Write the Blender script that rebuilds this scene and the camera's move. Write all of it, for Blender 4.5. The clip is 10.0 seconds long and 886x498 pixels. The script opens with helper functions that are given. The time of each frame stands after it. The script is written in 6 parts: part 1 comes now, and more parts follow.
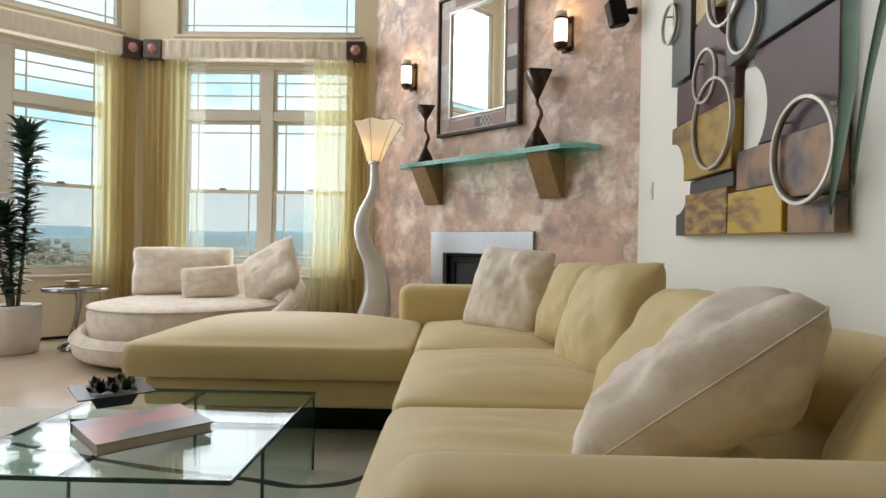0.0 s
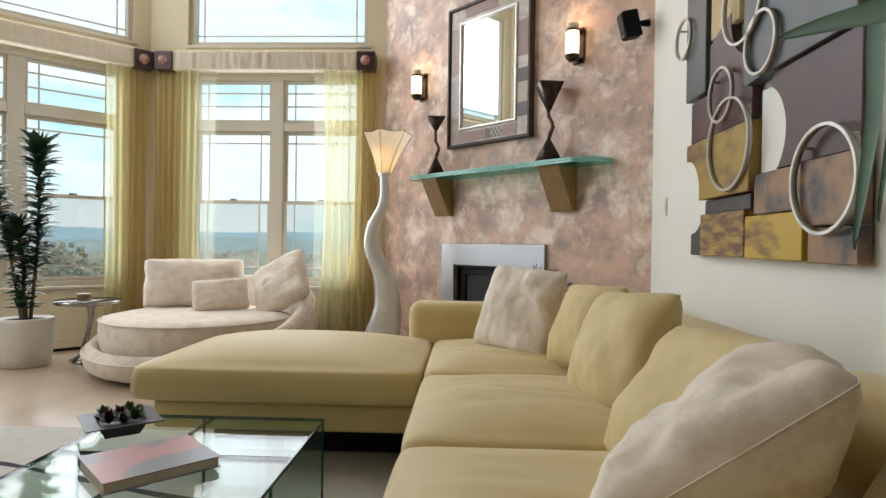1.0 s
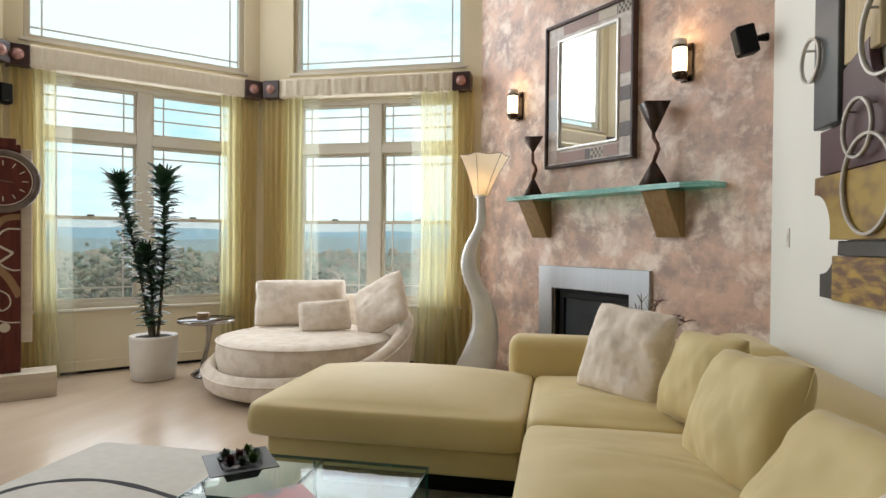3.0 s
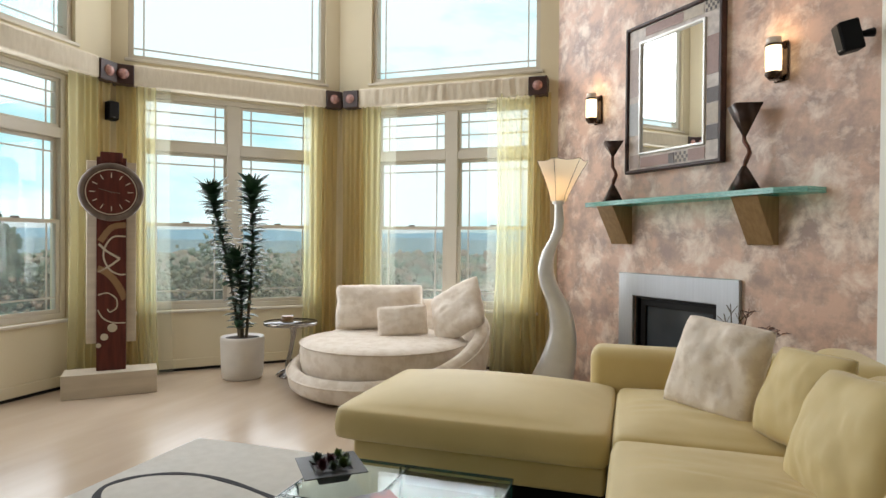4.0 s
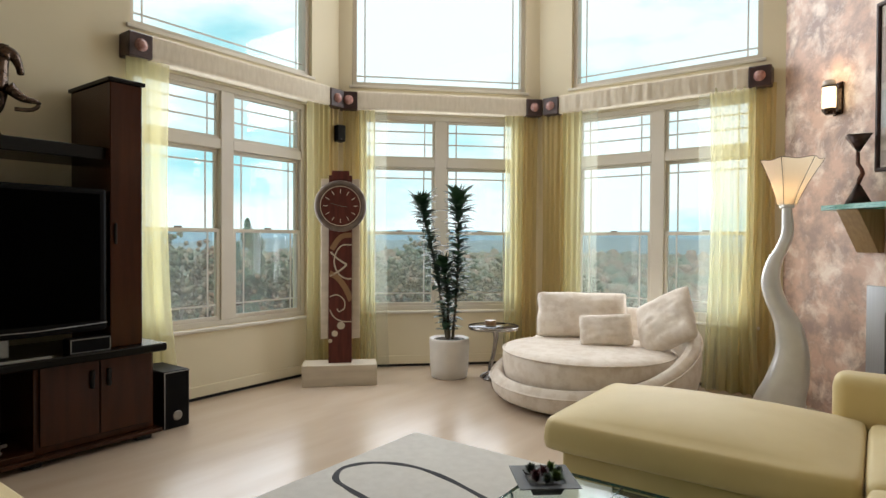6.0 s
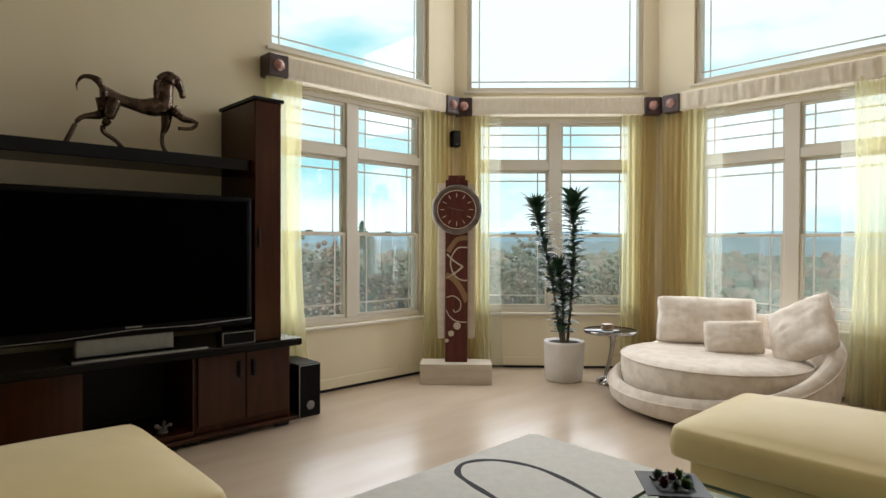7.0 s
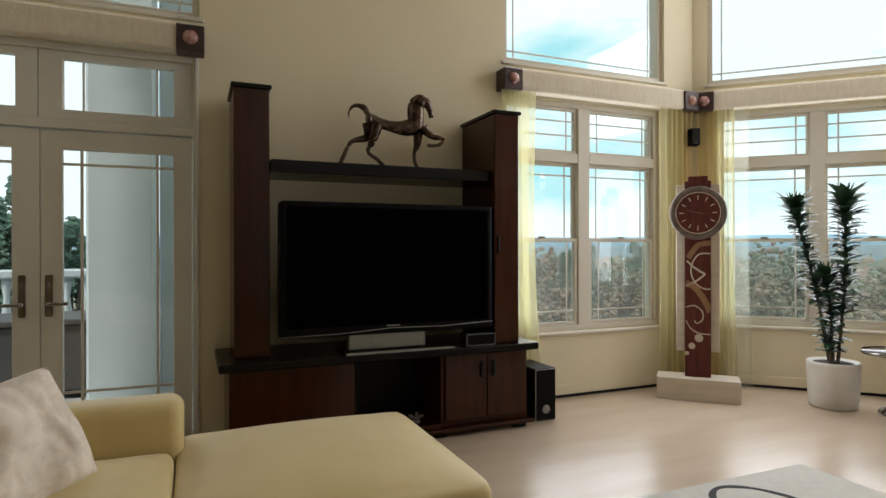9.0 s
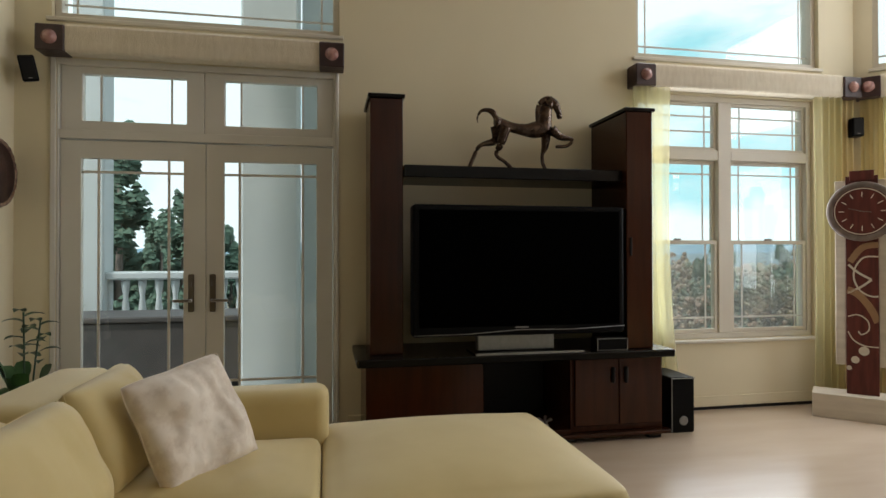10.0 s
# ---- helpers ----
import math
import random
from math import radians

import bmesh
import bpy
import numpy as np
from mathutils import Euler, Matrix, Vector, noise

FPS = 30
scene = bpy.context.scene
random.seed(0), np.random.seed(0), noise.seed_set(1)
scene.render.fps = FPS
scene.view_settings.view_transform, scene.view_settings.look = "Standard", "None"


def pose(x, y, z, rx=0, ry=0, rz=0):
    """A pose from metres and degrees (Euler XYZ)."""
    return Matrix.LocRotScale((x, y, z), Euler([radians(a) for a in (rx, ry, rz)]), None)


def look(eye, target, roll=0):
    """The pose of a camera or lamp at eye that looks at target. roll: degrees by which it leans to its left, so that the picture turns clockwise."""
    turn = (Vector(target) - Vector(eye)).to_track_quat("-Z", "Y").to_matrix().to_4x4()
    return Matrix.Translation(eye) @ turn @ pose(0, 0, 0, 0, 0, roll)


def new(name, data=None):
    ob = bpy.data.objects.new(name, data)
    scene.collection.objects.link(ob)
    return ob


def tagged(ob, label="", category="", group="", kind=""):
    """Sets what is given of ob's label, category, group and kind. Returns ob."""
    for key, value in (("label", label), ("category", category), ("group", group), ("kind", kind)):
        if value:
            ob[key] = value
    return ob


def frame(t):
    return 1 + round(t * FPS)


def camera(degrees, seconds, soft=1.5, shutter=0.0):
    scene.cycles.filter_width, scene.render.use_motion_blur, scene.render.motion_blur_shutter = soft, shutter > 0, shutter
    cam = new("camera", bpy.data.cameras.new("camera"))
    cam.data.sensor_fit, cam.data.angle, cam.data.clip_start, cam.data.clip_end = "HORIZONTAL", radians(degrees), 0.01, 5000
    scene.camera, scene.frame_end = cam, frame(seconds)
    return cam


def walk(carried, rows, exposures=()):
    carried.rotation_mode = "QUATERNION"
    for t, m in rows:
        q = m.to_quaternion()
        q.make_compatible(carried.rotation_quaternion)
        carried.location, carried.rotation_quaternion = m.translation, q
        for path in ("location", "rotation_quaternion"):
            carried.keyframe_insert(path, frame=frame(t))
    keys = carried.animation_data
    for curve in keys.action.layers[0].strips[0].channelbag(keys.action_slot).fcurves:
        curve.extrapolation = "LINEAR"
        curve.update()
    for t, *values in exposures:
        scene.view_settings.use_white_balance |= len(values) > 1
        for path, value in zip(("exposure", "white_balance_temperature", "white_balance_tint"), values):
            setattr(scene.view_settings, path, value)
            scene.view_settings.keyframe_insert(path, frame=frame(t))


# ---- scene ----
cam = camera(73.7, 10.0)
PATH = [
    (0, (0.321, 0.571, 0.883), (0.277, 2.57, 0.868), 0.9),
    (0.5, (0.318, 0.591, 0.926), (0.267, 2.59, 0.912), 0.9),
    (1, (0.32, 0.605, 0.976), (0.24, 2.603, 0.962), 0.8),
    (1.5, (0.309, 0.622, 1.026), (0.19, 2.618, 1.012), 0.8),
    (2, (0.302, 0.626, 1.077), (0.104, 2.616, 1.06), 0.8),
    (2.5, (0.293, 0.632, 1.132), (0.002, 2.61, 1.11), 0.6),
    (4, (0.22, 0.592, 1.212), (-0.394, 2.495, 1.191), 0.5),
    (4.5, (0.195, 0.581, 1.227), (-0.554, 2.435, 1.206), 0.5),
    (5, (0.173, 0.557, 1.243), (-0.704, 2.355, 1.222), 0.5),
    (5.5, (0.171, 0.547, 1.266), (-0.86, 2.26, 1.241), 0.4),
    (7, (0.17, 0.4, 1.291), (-1.284, 1.773, 1.267), 0.2),
    (7.5, (0.18, 0.352, 1.298), (-1.388, 1.594, 1.276), 0.2),
    (8, (0.168, 0.303, 1.306), (-1.503, 1.402, 1.284), 0.1),
    (8.5, (0.142, 0.28, 1.292), (-1.618, 1.229, 1.283), -0.1),
    (9, (0.112, 0.249, 1.293), (-1.73, 1.027, 1.289), -0.1),
    (9.5, (0.13, 0.211, 1.275), (-1.78, 0.805, 1.285), -0.3),
    (10, (0.124, 0.198, 1.264), (-1.838, 0.585, 1.282), -0.1),
]
walk(cam, [(t, look(eye, target, roll)) for t, eye, target, roll in PATH],
     exposures=[(0.0, -0.14), (4.5, -0.11), (7.0, -0.10), (8.5, -0.12), (10.0, -0.14)])

# ---- light ----
world = bpy.data.worlds.new("world")
scene.world = world
world.use_nodes = True
wn, wl = world.node_tree.nodes, world.node_tree.links
wn.clear()
w_out = wn.new("ShaderNodeOutputWorld")
w_bg = wn.new("ShaderNodeBackground")
w_bg.inputs["Strength"].default_value = 0.12
w_sky = wn.new("ShaderNodeTexSky")
w_sky.sky_type = "NISHITA"
w_sky.sun_disc = False
w_sky.sun_elevation, w_sky.sun_rotation = radians(42), radians(150)
w_co = wn.new("ShaderNodeTexCoord")
w_map = wn.new("ShaderNodeMapping")
w_map.inputs["Scale"].default_value = (1.6, 1.6, 4.5)
w_noise = wn.new("ShaderNodeTexNoise")
w_noise.inputs["Scale"].default_value = 1.5
w_noise.inputs["Detail"].default_value = 7
w_noise.inputs["Roughness"].default_value = 0.55
w_ramp = wn.new("ShaderNodeValToRGB")
w_ramp.color_ramp.elements[0].position = 0.33
w_ramp.color_ramp.elements[1].position = 0.50
w_mix = wn.new("ShaderNodeMix")
w_mix.data_type = "RGBA"
w_mix.inputs["B"].default_value = (9.6, 10.8, 11.3, 1)
w_teal = wn.new("ShaderNodeMix")
w_teal.data_type = "RGBA"
w_teal.inputs["Factor"].default_value = 0.85
w_teal.inputs["B"].default_value = (4.2, 9.0, 9.8, 1)
wl.new(w_sky.outputs["Color"], w_teal.inputs["A"])
wl.new(w_co.outputs["Generated"], w_map.inputs["Vector"])
wl.new(w_map.outputs["Vector"], w_noise.inputs["Vector"])
wl.new(w_noise.outputs["Fac"], w_ramp.inputs["Fac"])
wl.new(w_ramp.outputs["Color"], w_mix.inputs["Factor"])
wl.new(w_teal.outputs["Result"], w_mix.inputs["A"])
wl.new(w_mix.outputs["Result"], w_bg.inputs["Color"])
wl.new(w_bg.outputs["Background"], w_out.inputs["Surface"])

sun = new("sun", bpy.data.lights.new("sun", "SUN"))
sun.data.energy, sun.data.angle, sun.data.color = 3.2, radians(6), (1.0, 0.95, 0.88)
sun.matrix_basis = look((0, 0, 0), (-0.45, 0.6, -0.75))


def window_lamp(name, m, width, height, power, colour=(0.90, 0.935, 1.0)):
    """Daylight that falls in through an opening: an area lamp in it, shining into the room."""
    data = bpy.data.lights.new(name, "AREA")
    data.shape, data.size, data.size_y, data.energy, data.color = "RECTANGLE", width, height, power, colour
    lamp = new(name, data)
    lamp.matrix_basis = m
    return lamp


# ---- materials ----
def nodes_of(name):
    m = bpy.data.materials.new(name)
    m.use_nodes = True
    return m, m.node_tree.nodes, m.node_tree.links, m.node_tree.nodes["Principled BSDF"]


def surf(name, c1, c2=None, scale=6.0, rough=0.5, metal=0.0, bump=0.0, bump_scale=60.0, stretch=(1, 1, 1), lo=0.35, hi=0.65,
         rough_var=0.0, coat=0.0, detail=5.0, sheen=0.0, per_object=0.0, spec=0.5, grain=0.5):
    """A material of two colours mixed by noise, with fine relief and uneven gloss, at real-world size."""
    m, n, l, b = nodes_of(name)
    c2 = c2 or tuple(v * 0.88 for v in c1)
    co = n.new("ShaderNodeTexCoord")
    mp = n.new("ShaderNodeMapping")
    mp.inputs["Scale"].default_value = stretch
    l.new(co.outputs["Object"], mp.inputs["Vector"])
    t = n.new("ShaderNodeTexNoise")
    t.inputs["Scale"].default_value, t.inputs["Detail"].default_value = scale, detail
    t.inputs["Roughness"].default_value = grain
    l.new(mp.outputs["Vector"], t.inputs["Vector"])
    r = n.new("ShaderNodeMapRange")
    r.inputs["From Min"].default_value, r.inputs["From Max"].default_value = lo, hi
    l.new(t.outputs["Fac"], r.inputs["Value"])
    x = n.new("ShaderNodeMix")
    x.data_type = "RGBA"
    x.inputs["A"].default_value, x.inputs["B"].default_value = (*c1, 1), (*c2, 1)
    l.new(r.outputs["Result"], x.inputs["Factor"])
    out = x.outputs["Result"]
    if per_object:
        oi = n.new("ShaderNodeObjectInfo")
        hs = n.new("ShaderNodeHueSaturation")
        vr = n.new("ShaderNodeMapRange")
        vr.inputs["To Min"].default_value, vr.inputs["To Max"].default_value = 1 - per_object, 1 + per_object
        l.new(oi.outputs["Random"], vr.inputs["Value"])
        l.new(vr.outputs["Result"], hs.inputs["Value"])
        l.new(out, hs.inputs["Color"])
        out = hs.outputs["Color"]
    l.new(out, b.inputs["Base Color"])
    b.inputs["Roughness"].default_value, b.inputs["Metallic"].default_value = rough, metal
    b.inputs["Specular IOR Level"].default_value = spec
    if coat:
        b.inputs["Coat Weight"].default_value, b.inputs["Coat Roughness"].default_value = coat, 0.12
    if sheen:
        b.inputs["Sheen Weight"].default_value = sheen
    if rough_var:
        rr = n.new("ShaderNodeMapRange")
        rr.inputs["To Min"].default_value, rr.inputs["To Max"].default_value = max(0.02, rough - rough_var), rough + rough_var
        l.new(t.outputs["Fac"], rr.inputs["Value"])
        l.new(rr.outputs["Result"], b.inputs["Roughness"])
    if bump:
        t2 = n.new("ShaderNodeTexNoise")
        t2.inputs["Scale"].default_value, t2.inputs["Detail"].default_value = bump_scale, 4
        l.new(mp.outputs["Vector"], t2.inputs["Vector"])
        bp = n.new("ShaderNodeBump")
        bp.inputs["Strength"].default_value, bp.inputs["Distance"].default_value = bump, 0.01
        l.new(t2.outputs["Fac"], bp.inputs["Height"])
        l.new(bp.outputs["Normal"], b.inputs["Normal"])
    return m


def glow(name, colour, strength):
    m, n, l, b = nodes_of(name)
    b.inputs["Base Color"].default_value = (*colour, 1)
    b.inputs["Emission Color"].default_value = (*colour, 1)
    b.inputs["Emission Strength"].default_value = strength
    return m


def clear_glass(name, tint, rough=0.0, gloss=0.03, graze=0.55, power=4.0):
    """Thin glass: it lets the light straight through and mirrors a little of it."""
    m, n, l, b = nodes_of(name)
    n.remove(b)
    tr, gl, mx, lw = (n.new("ShaderNodeBsdfTransparent"), n.new("ShaderNodeBsdfGlossy"), n.new("ShaderNodeMixShader"), n.new("ShaderNodeLayerWeight"))
    tr.inputs["Color"].default_value = (*tint, 1)
    gl.inputs["Roughness"].default_value = rough
    gl.inputs["Color"].default_value = (1, 1, 1, 1)
    pw, sc = n.new("ShaderNodeMath"), n.new("ShaderNodeMath")
    pw.operation, sc.operation = "POWER", "MULTIPLY_ADD"
    pw.inputs[1].default_value, sc.inputs[1].default_value, sc.inputs[2].default_value = power, graze, gloss
    l.new(lw.outputs["Facing"], pw.inputs[0])
    l.new(pw.outputs["Value"], sc.inputs[0])
    l.new(sc.outputs["Value"], mx.inputs["Fac"])
    l.new(tr.outputs["BSDF"], mx.inputs[1])
    l.new(gl.outputs["BSDF"], mx.inputs[2])
    l.new(mx.outputs["Shader"], n["Material Output"].inputs["Surface"])
    return m


def sheer(name, colour, see):
    """Thin woven cloth: partly see-through, glowing where light falls on its back."""
    m, n, l, b = nodes_of(name)
    n.remove(b)
    tp, tl, df, m1, m2 = (n.new("ShaderNodeBsdfTransparent"), n.new("ShaderNodeBsdfTranslucent"), n.new("ShaderNodeBsdfDiffuse"),
                          n.new("ShaderNodeMixShader"), n.new("ShaderNodeMixShader"))
    co, t = n.new("ShaderNodeTexCoord"), n.new("ShaderNodeTexNoise")
    mp = n.new("ShaderNodeMapping")
    mp.inputs["Scale"].default_value = (4, 4, 0.25)
    t.inputs["Scale"].default_value = 1.6
    l.new(co.outputs["Object"], mp.inputs["Vector"])
    l.new(mp.outputs["Vector"], t.inputs["Vector"])
    r = n.new("ShaderNodeMapRange")
    r.inputs["To Min"].default_value, r.inputs["To Max"].default_value = see - 0.14, see + 0.14
    l.new(t.outputs["Fac"], r.inputs["Value"])
    tl.inputs["Color"].default_value = (*colour, 1)
    df.inputs["Color"].default_value = (*colour, 1)
    m1.inputs["Fac"].default_value = 0.5
    l.new(tl.outputs["BSDF"], m1.inputs[1])
    l.new(df.outputs["BSDF"], m1.inputs[2])
    l.new(r.outputs["Result"], m2.inputs["Fac"])
    l.new(m1.outputs["Shader"], m2.inputs[1])
    l.new(tp.outputs["BSDF"], m2.inputs[2])
    l.new(m2.outputs["Shader"], n["Material Output"].inputs["Surface"])
    return m


M_SCREENMESH, sm_n, sm_l, sm_b = nodes_of("insect_screen_mesh")
sm_t, sm_m = sm_n.new("ShaderNodeBsdfTransparent"), sm_n.new("ShaderNodeMixShader")
sm_b.inputs["Base Color"].default_value, sm_b.inputs["Roughness"].default_value = (0.55, 0.60, 0.64, 1), 0.9
sm_m.inputs["Fac"].default_value = 0.22
sm_l.new(sm_t.outputs["BSDF"], sm_m.inputs[1])
sm_l.new(sm_b.outputs["BSDF"], sm_m.inputs[2])
sm_l.new(sm_m.outputs["Shader"], sm_n["Material Output"].inputs["Surface"])
M_WALL = surf("cream_paint", (0.735, 0.655, 0.47), (0.705, 0.625, 0.445), 1.2, 0.75, bump=0.06, bump_scale=220)
M_WHITEWALL = surf("white_paint", (0.80, 0.79, 0.73), (0.77, 0.76, 0.70), 1.2, 0.75, bump=0.06, bump_scale=220)
M_TRIM = surf("trim_paint", (0.66, 0.61, 0.52), (0.63, 0.58, 0.49), 3, 0.45)
M_DOORPAINT = surf("door_paint", (0.66, 0.63, 0.57), (0.63, 0.60, 0.54), 3, 0.4)
# the ceiling is out of view; its dark tan only lowers the fill light
M_CEIL = surf("unseen_ceiling_dim", (0.48, 0.40, 0.30), (0.43, 0.355, 0.26), 2, 0.7, stretch=(6, 0.4, 1))
M_MUNTIN = surf("muntin_paint", (0.72, 0.71, 0.67), None, 8, 0.4)
M_GLASS = clear_glass("window_glass", (0.97, 0.99, 0.98))
M_TABLEGLASS = clear_glass("table_glass", (0.90, 0.965, 0.94), gloss=0.03, graze=0.40, power=4.0)
M_GLASSEDGE = surf("glass_edge", (0.010, 0.045, 0.040), (0.02, 0.08, 0.07), 30, 0.15)
M_SHELFEDGE = surf("shelf_glass_edge", (0.16, 0.42, 0.38), (0.32, 0.60, 0.54), 40, 0.15, stretch=(1, 1, 6))
M_SHELFGLASS = clear_glass("shelf_glass", (0.55, 0.82, 0.76))
M_FLOOR = surf("pale_floor", (0.55, 0.44, 0.335), (0.46, 0.355, 0.26), 2.2, 0.25, stretch=(2.6, 0.5, 1), rough_var=0.02, lo=0.2, hi=0.8, detail=3)
M_RUG = surf("pale_rug", (0.61, 0.585, 0.535), (0.57, 0.545, 0.495), 18, 0.95, bump=0.5, bump_scale=350)
M_RUGLINE = surf("rug_line", (0.045, 0.045, 0.05), None, 40, 0.95, bump=0.4, bump_scale=300)
M_YELLOW = surf("yellow_upholstery", (0.63, 0.495, 0.225), (0.595, 0.46, 0.20), 5, 0.62, bump=0.10, bump_scale=420, sheen=0.25)
M_BEIGE = surf("beige_chenille", (0.80, 0.71, 0.61), (0.70, 0.60, 0.49), 12, 0.85, bump=0.35, bump_scale=320, sheen=0.2, detail=5, lo=0.44, hi=0.60, grain=0.6)
M_PILLOW = surf("cream_jacquard", (0.83, 0.735, 0.63), (0.72, 0.615, 0.505), 15, 0.75, bump=0.25, bump_scale=380, sheen=0.15, lo=0.46, hi=0.60, detail=5, grain=0.62)
M_BLACKBASE = surf("black_plinth", (0.006, 0.0055, 0.005), None, 8, 0.5, spec=0.25)
M_DARKWOOD = surf("dark_cherry", (0.046, 0.0125, 0.0045), (0.034, 0.0095, 0.0035), 4, 0.20, stretch=(6, 6, 0.5), rough_var=0.015, spec=0.25)
M_DARKWOOD_H = surf("dark_cherry_boards", (0.045, 0.013, 0.005), (0.026, 0.008, 0.003), 5, 0.24, stretch=(6, 0.5, 6), rough_var=0.05, spec=0.2)
M_BLACKTOP = surf("black_lacquer", (0.006, 0.005, 0.004), None, 6, 0.25, spec=0.15)
M_SCREEN = surf("screen_black", (0.0006, 0.0006, 0.0006), None, 3, 0.30, spec=0.01)
M_PLASTIC = surf("black_plastic", (0.004, 0.004, 0.0045), None, 60, 0.4, spec=0.08)
M_SILVER = surf("silver_plastic", (0.27, 0.265, 0.255), None, 30, 0.35, metal=0.6)
M_STEEL = surf("brushed_steel", (0.44, 0.455, 0.47), (0.41, 0.42, 0.435), 4, 0.38, metal=0.85, stretch=(30, 30, 0.6), rough_var=0.03)
M_LEAF = surf("plant_leaf", (0.014, 0.045, 0.020), (0.028, 0.075, 0.030), 14, 0.42)
M_STEM = surf("plant_stem", (0.13, 0.10, 0.06), (0.09, 0.07, 0.04), 30, 0.7)
M_POT = surf("white_ceramic", (0.78, 0.74, 0.68), None, 5, 0.35)
M_SOIL = surf("soil", (0.05, 0.035, 0.025), (0.025, 0.018, 0.012), 60, 0.95, bump=0.8, bump_scale=80)
M_BOXWOOD = surf("maroon_leather", (0.055, 0.024, 0.020), (0.030, 0.014, 0.012), 14, 0.4, bump=0.3)
M_KNOB = surf("pink_stone", (0.45, 0.24, 0.20), (0.30, 0.14, 0.12), 40, 0.25, coat=0.4)
M_FABRICVAL = surf("valance_cloth", (0.70, 0.62, 0.49), (0.64, 0.56, 0.43), 12, 0.85, bump=0.5, bump_scale=70, stretch=(3, 3, 0.7))
M_SHEER = sheer("olive_sheer", (0.65, 0.61, 0.34), 0.50)
M_WHITESHEER = sheer("white_sheer", (0.66, 0.69, 0.58), 0.76)
M_DRAPE = sheer("olive_drape", (0.68, 0.56, 0.29), 0.14)
M_PEWTER = surf("pewter_paint", (0.80, 0.79, 0.76), (0.70, 0.69, 0.66), 6, 0.32, metal=0.5, rough_var=0.05)
M_BRONZE = surf("patinated_bronze", (0.045, 0.024, 0.013), (0.13, 0.085, 0.055), 22, 0.22, metal=0.6, lo=0.45, hi=0.75)
M_HANDLE = surf("aged_bronze_handle", (0.20, 0.165, 0.12), (0.15, 0.12, 0.085), 20, 0.35, metal=0.8)
M_OAK = surf("bracket_wood", (0.30, 0.19, 0.085), (0.24, 0.145, 0.06), 10, 0.45, stretch=(4, 4, 0.5))


# ---- tools ----
def link(name, bm, material, parent=None, smooth=False, label=""):
    me = bpy.data.meshes.new(name)
    bm.to_mesh(me)
    bm.free()
    if smooth:
        me.shade_smooth()
    for m in (material if isinstance(material, (list, tuple)) else (material,)):
        me.materials.append(m)
    ob = new(name, me)
    if parent is not None:
        ob.parent = parent
    if label:
        tagged(ob, label)
    return ob


def part(name, bm, material, parent, label="", smooth=False):
    return link(name, bm, material, parent, smooth, label)


def thing(name, m, label, category, group="", kind=""):
    ob = new(name)
    ob.empty_display_size = 0.1
    ob.matrix_basis = m
    return tagged(ob, label, category, group, kind)


def frame_of(origin, along):
    """A frame on a wall: x along it to the right as seen from the room, y outwards, z up."""
    a = Vector((along[0], along[1], 0)).normalized()
    o = Vector((-a.y, a.x, 0))
    m = Matrix((a, o, (0, 0, 1))).transposed().to_4x4()
    m.translation = Vector(origin)
    return m


def box(bm, x0, x1, y0, y1, z0, z1, bevel=0.0, seg=1, m=None):
    """Adds a box, with rounded edges if bevel is given, and returns its verts."""
    size = Matrix.Diagonal((abs(x1 - x0), abs(y1 - y0), abs(z1 - z0), 1))
    at = Matrix.Translation(((x0 + x1) / 2, (y0 + y1) / 2, (z0 + z1) / 2))
    tmp = bmesh.new()
    bmesh.ops.create_cube(tmp, size=1, matrix=at @ size)
    if bevel:
        bmesh.ops.bevel(tmp, geom=tmp.edges[:], offset=bevel, segments=seg, profile=0.5, affect="EDGES", clamp_overlap=True)
    return merge(bm, tmp, m)


def merge(bm, tmp, m=None):
    tmp.verts.index_update()
    vs = [bm.verts.new(m @ v.co if m else v.co) for v in tmp.verts]
    for f in tmp.faces:
        try:
            g = bm.faces.new([vs[v.index] for v in f.verts])
            g.smooth, g.material_index = f.smooth, f.material_index
        except ValueError:
            pass
    tmp.free()
    return vs


def boxes(*rows, bevel=0.0, seg=1, m=None):
    bm = bmesh.new()
    for r in rows:
        box(bm, *r, bevel=bevel, seg=seg, m=m)
    return bm


def lathe(profile, seg=32, m=None, bm=None, cap=True):
    """A turned shape from (radius, height) pairs."""
    bm = bm or bmesh.new()
    rings = []
    for r, z in profile:
        ring = []
        for k in range(seg):
            a = 2 * math.pi * k / seg
            co = Vector((r * math.cos(a), r * math.sin(a), z))
            ring.append(bm.verts.new(m @ co if m else co))
        rings.append(ring)
    for a, b in zip(rings, rings[1:]):
        for k in range(seg):
            f = bm.faces.new((a[k], a[(k + 1) % seg], b[(k + 1) % seg], b[k]))
            f.smooth = True
    if cap:
        bm.faces.new(rings[0][::-1])
        bm.faces.new(rings[-1])
    return bm


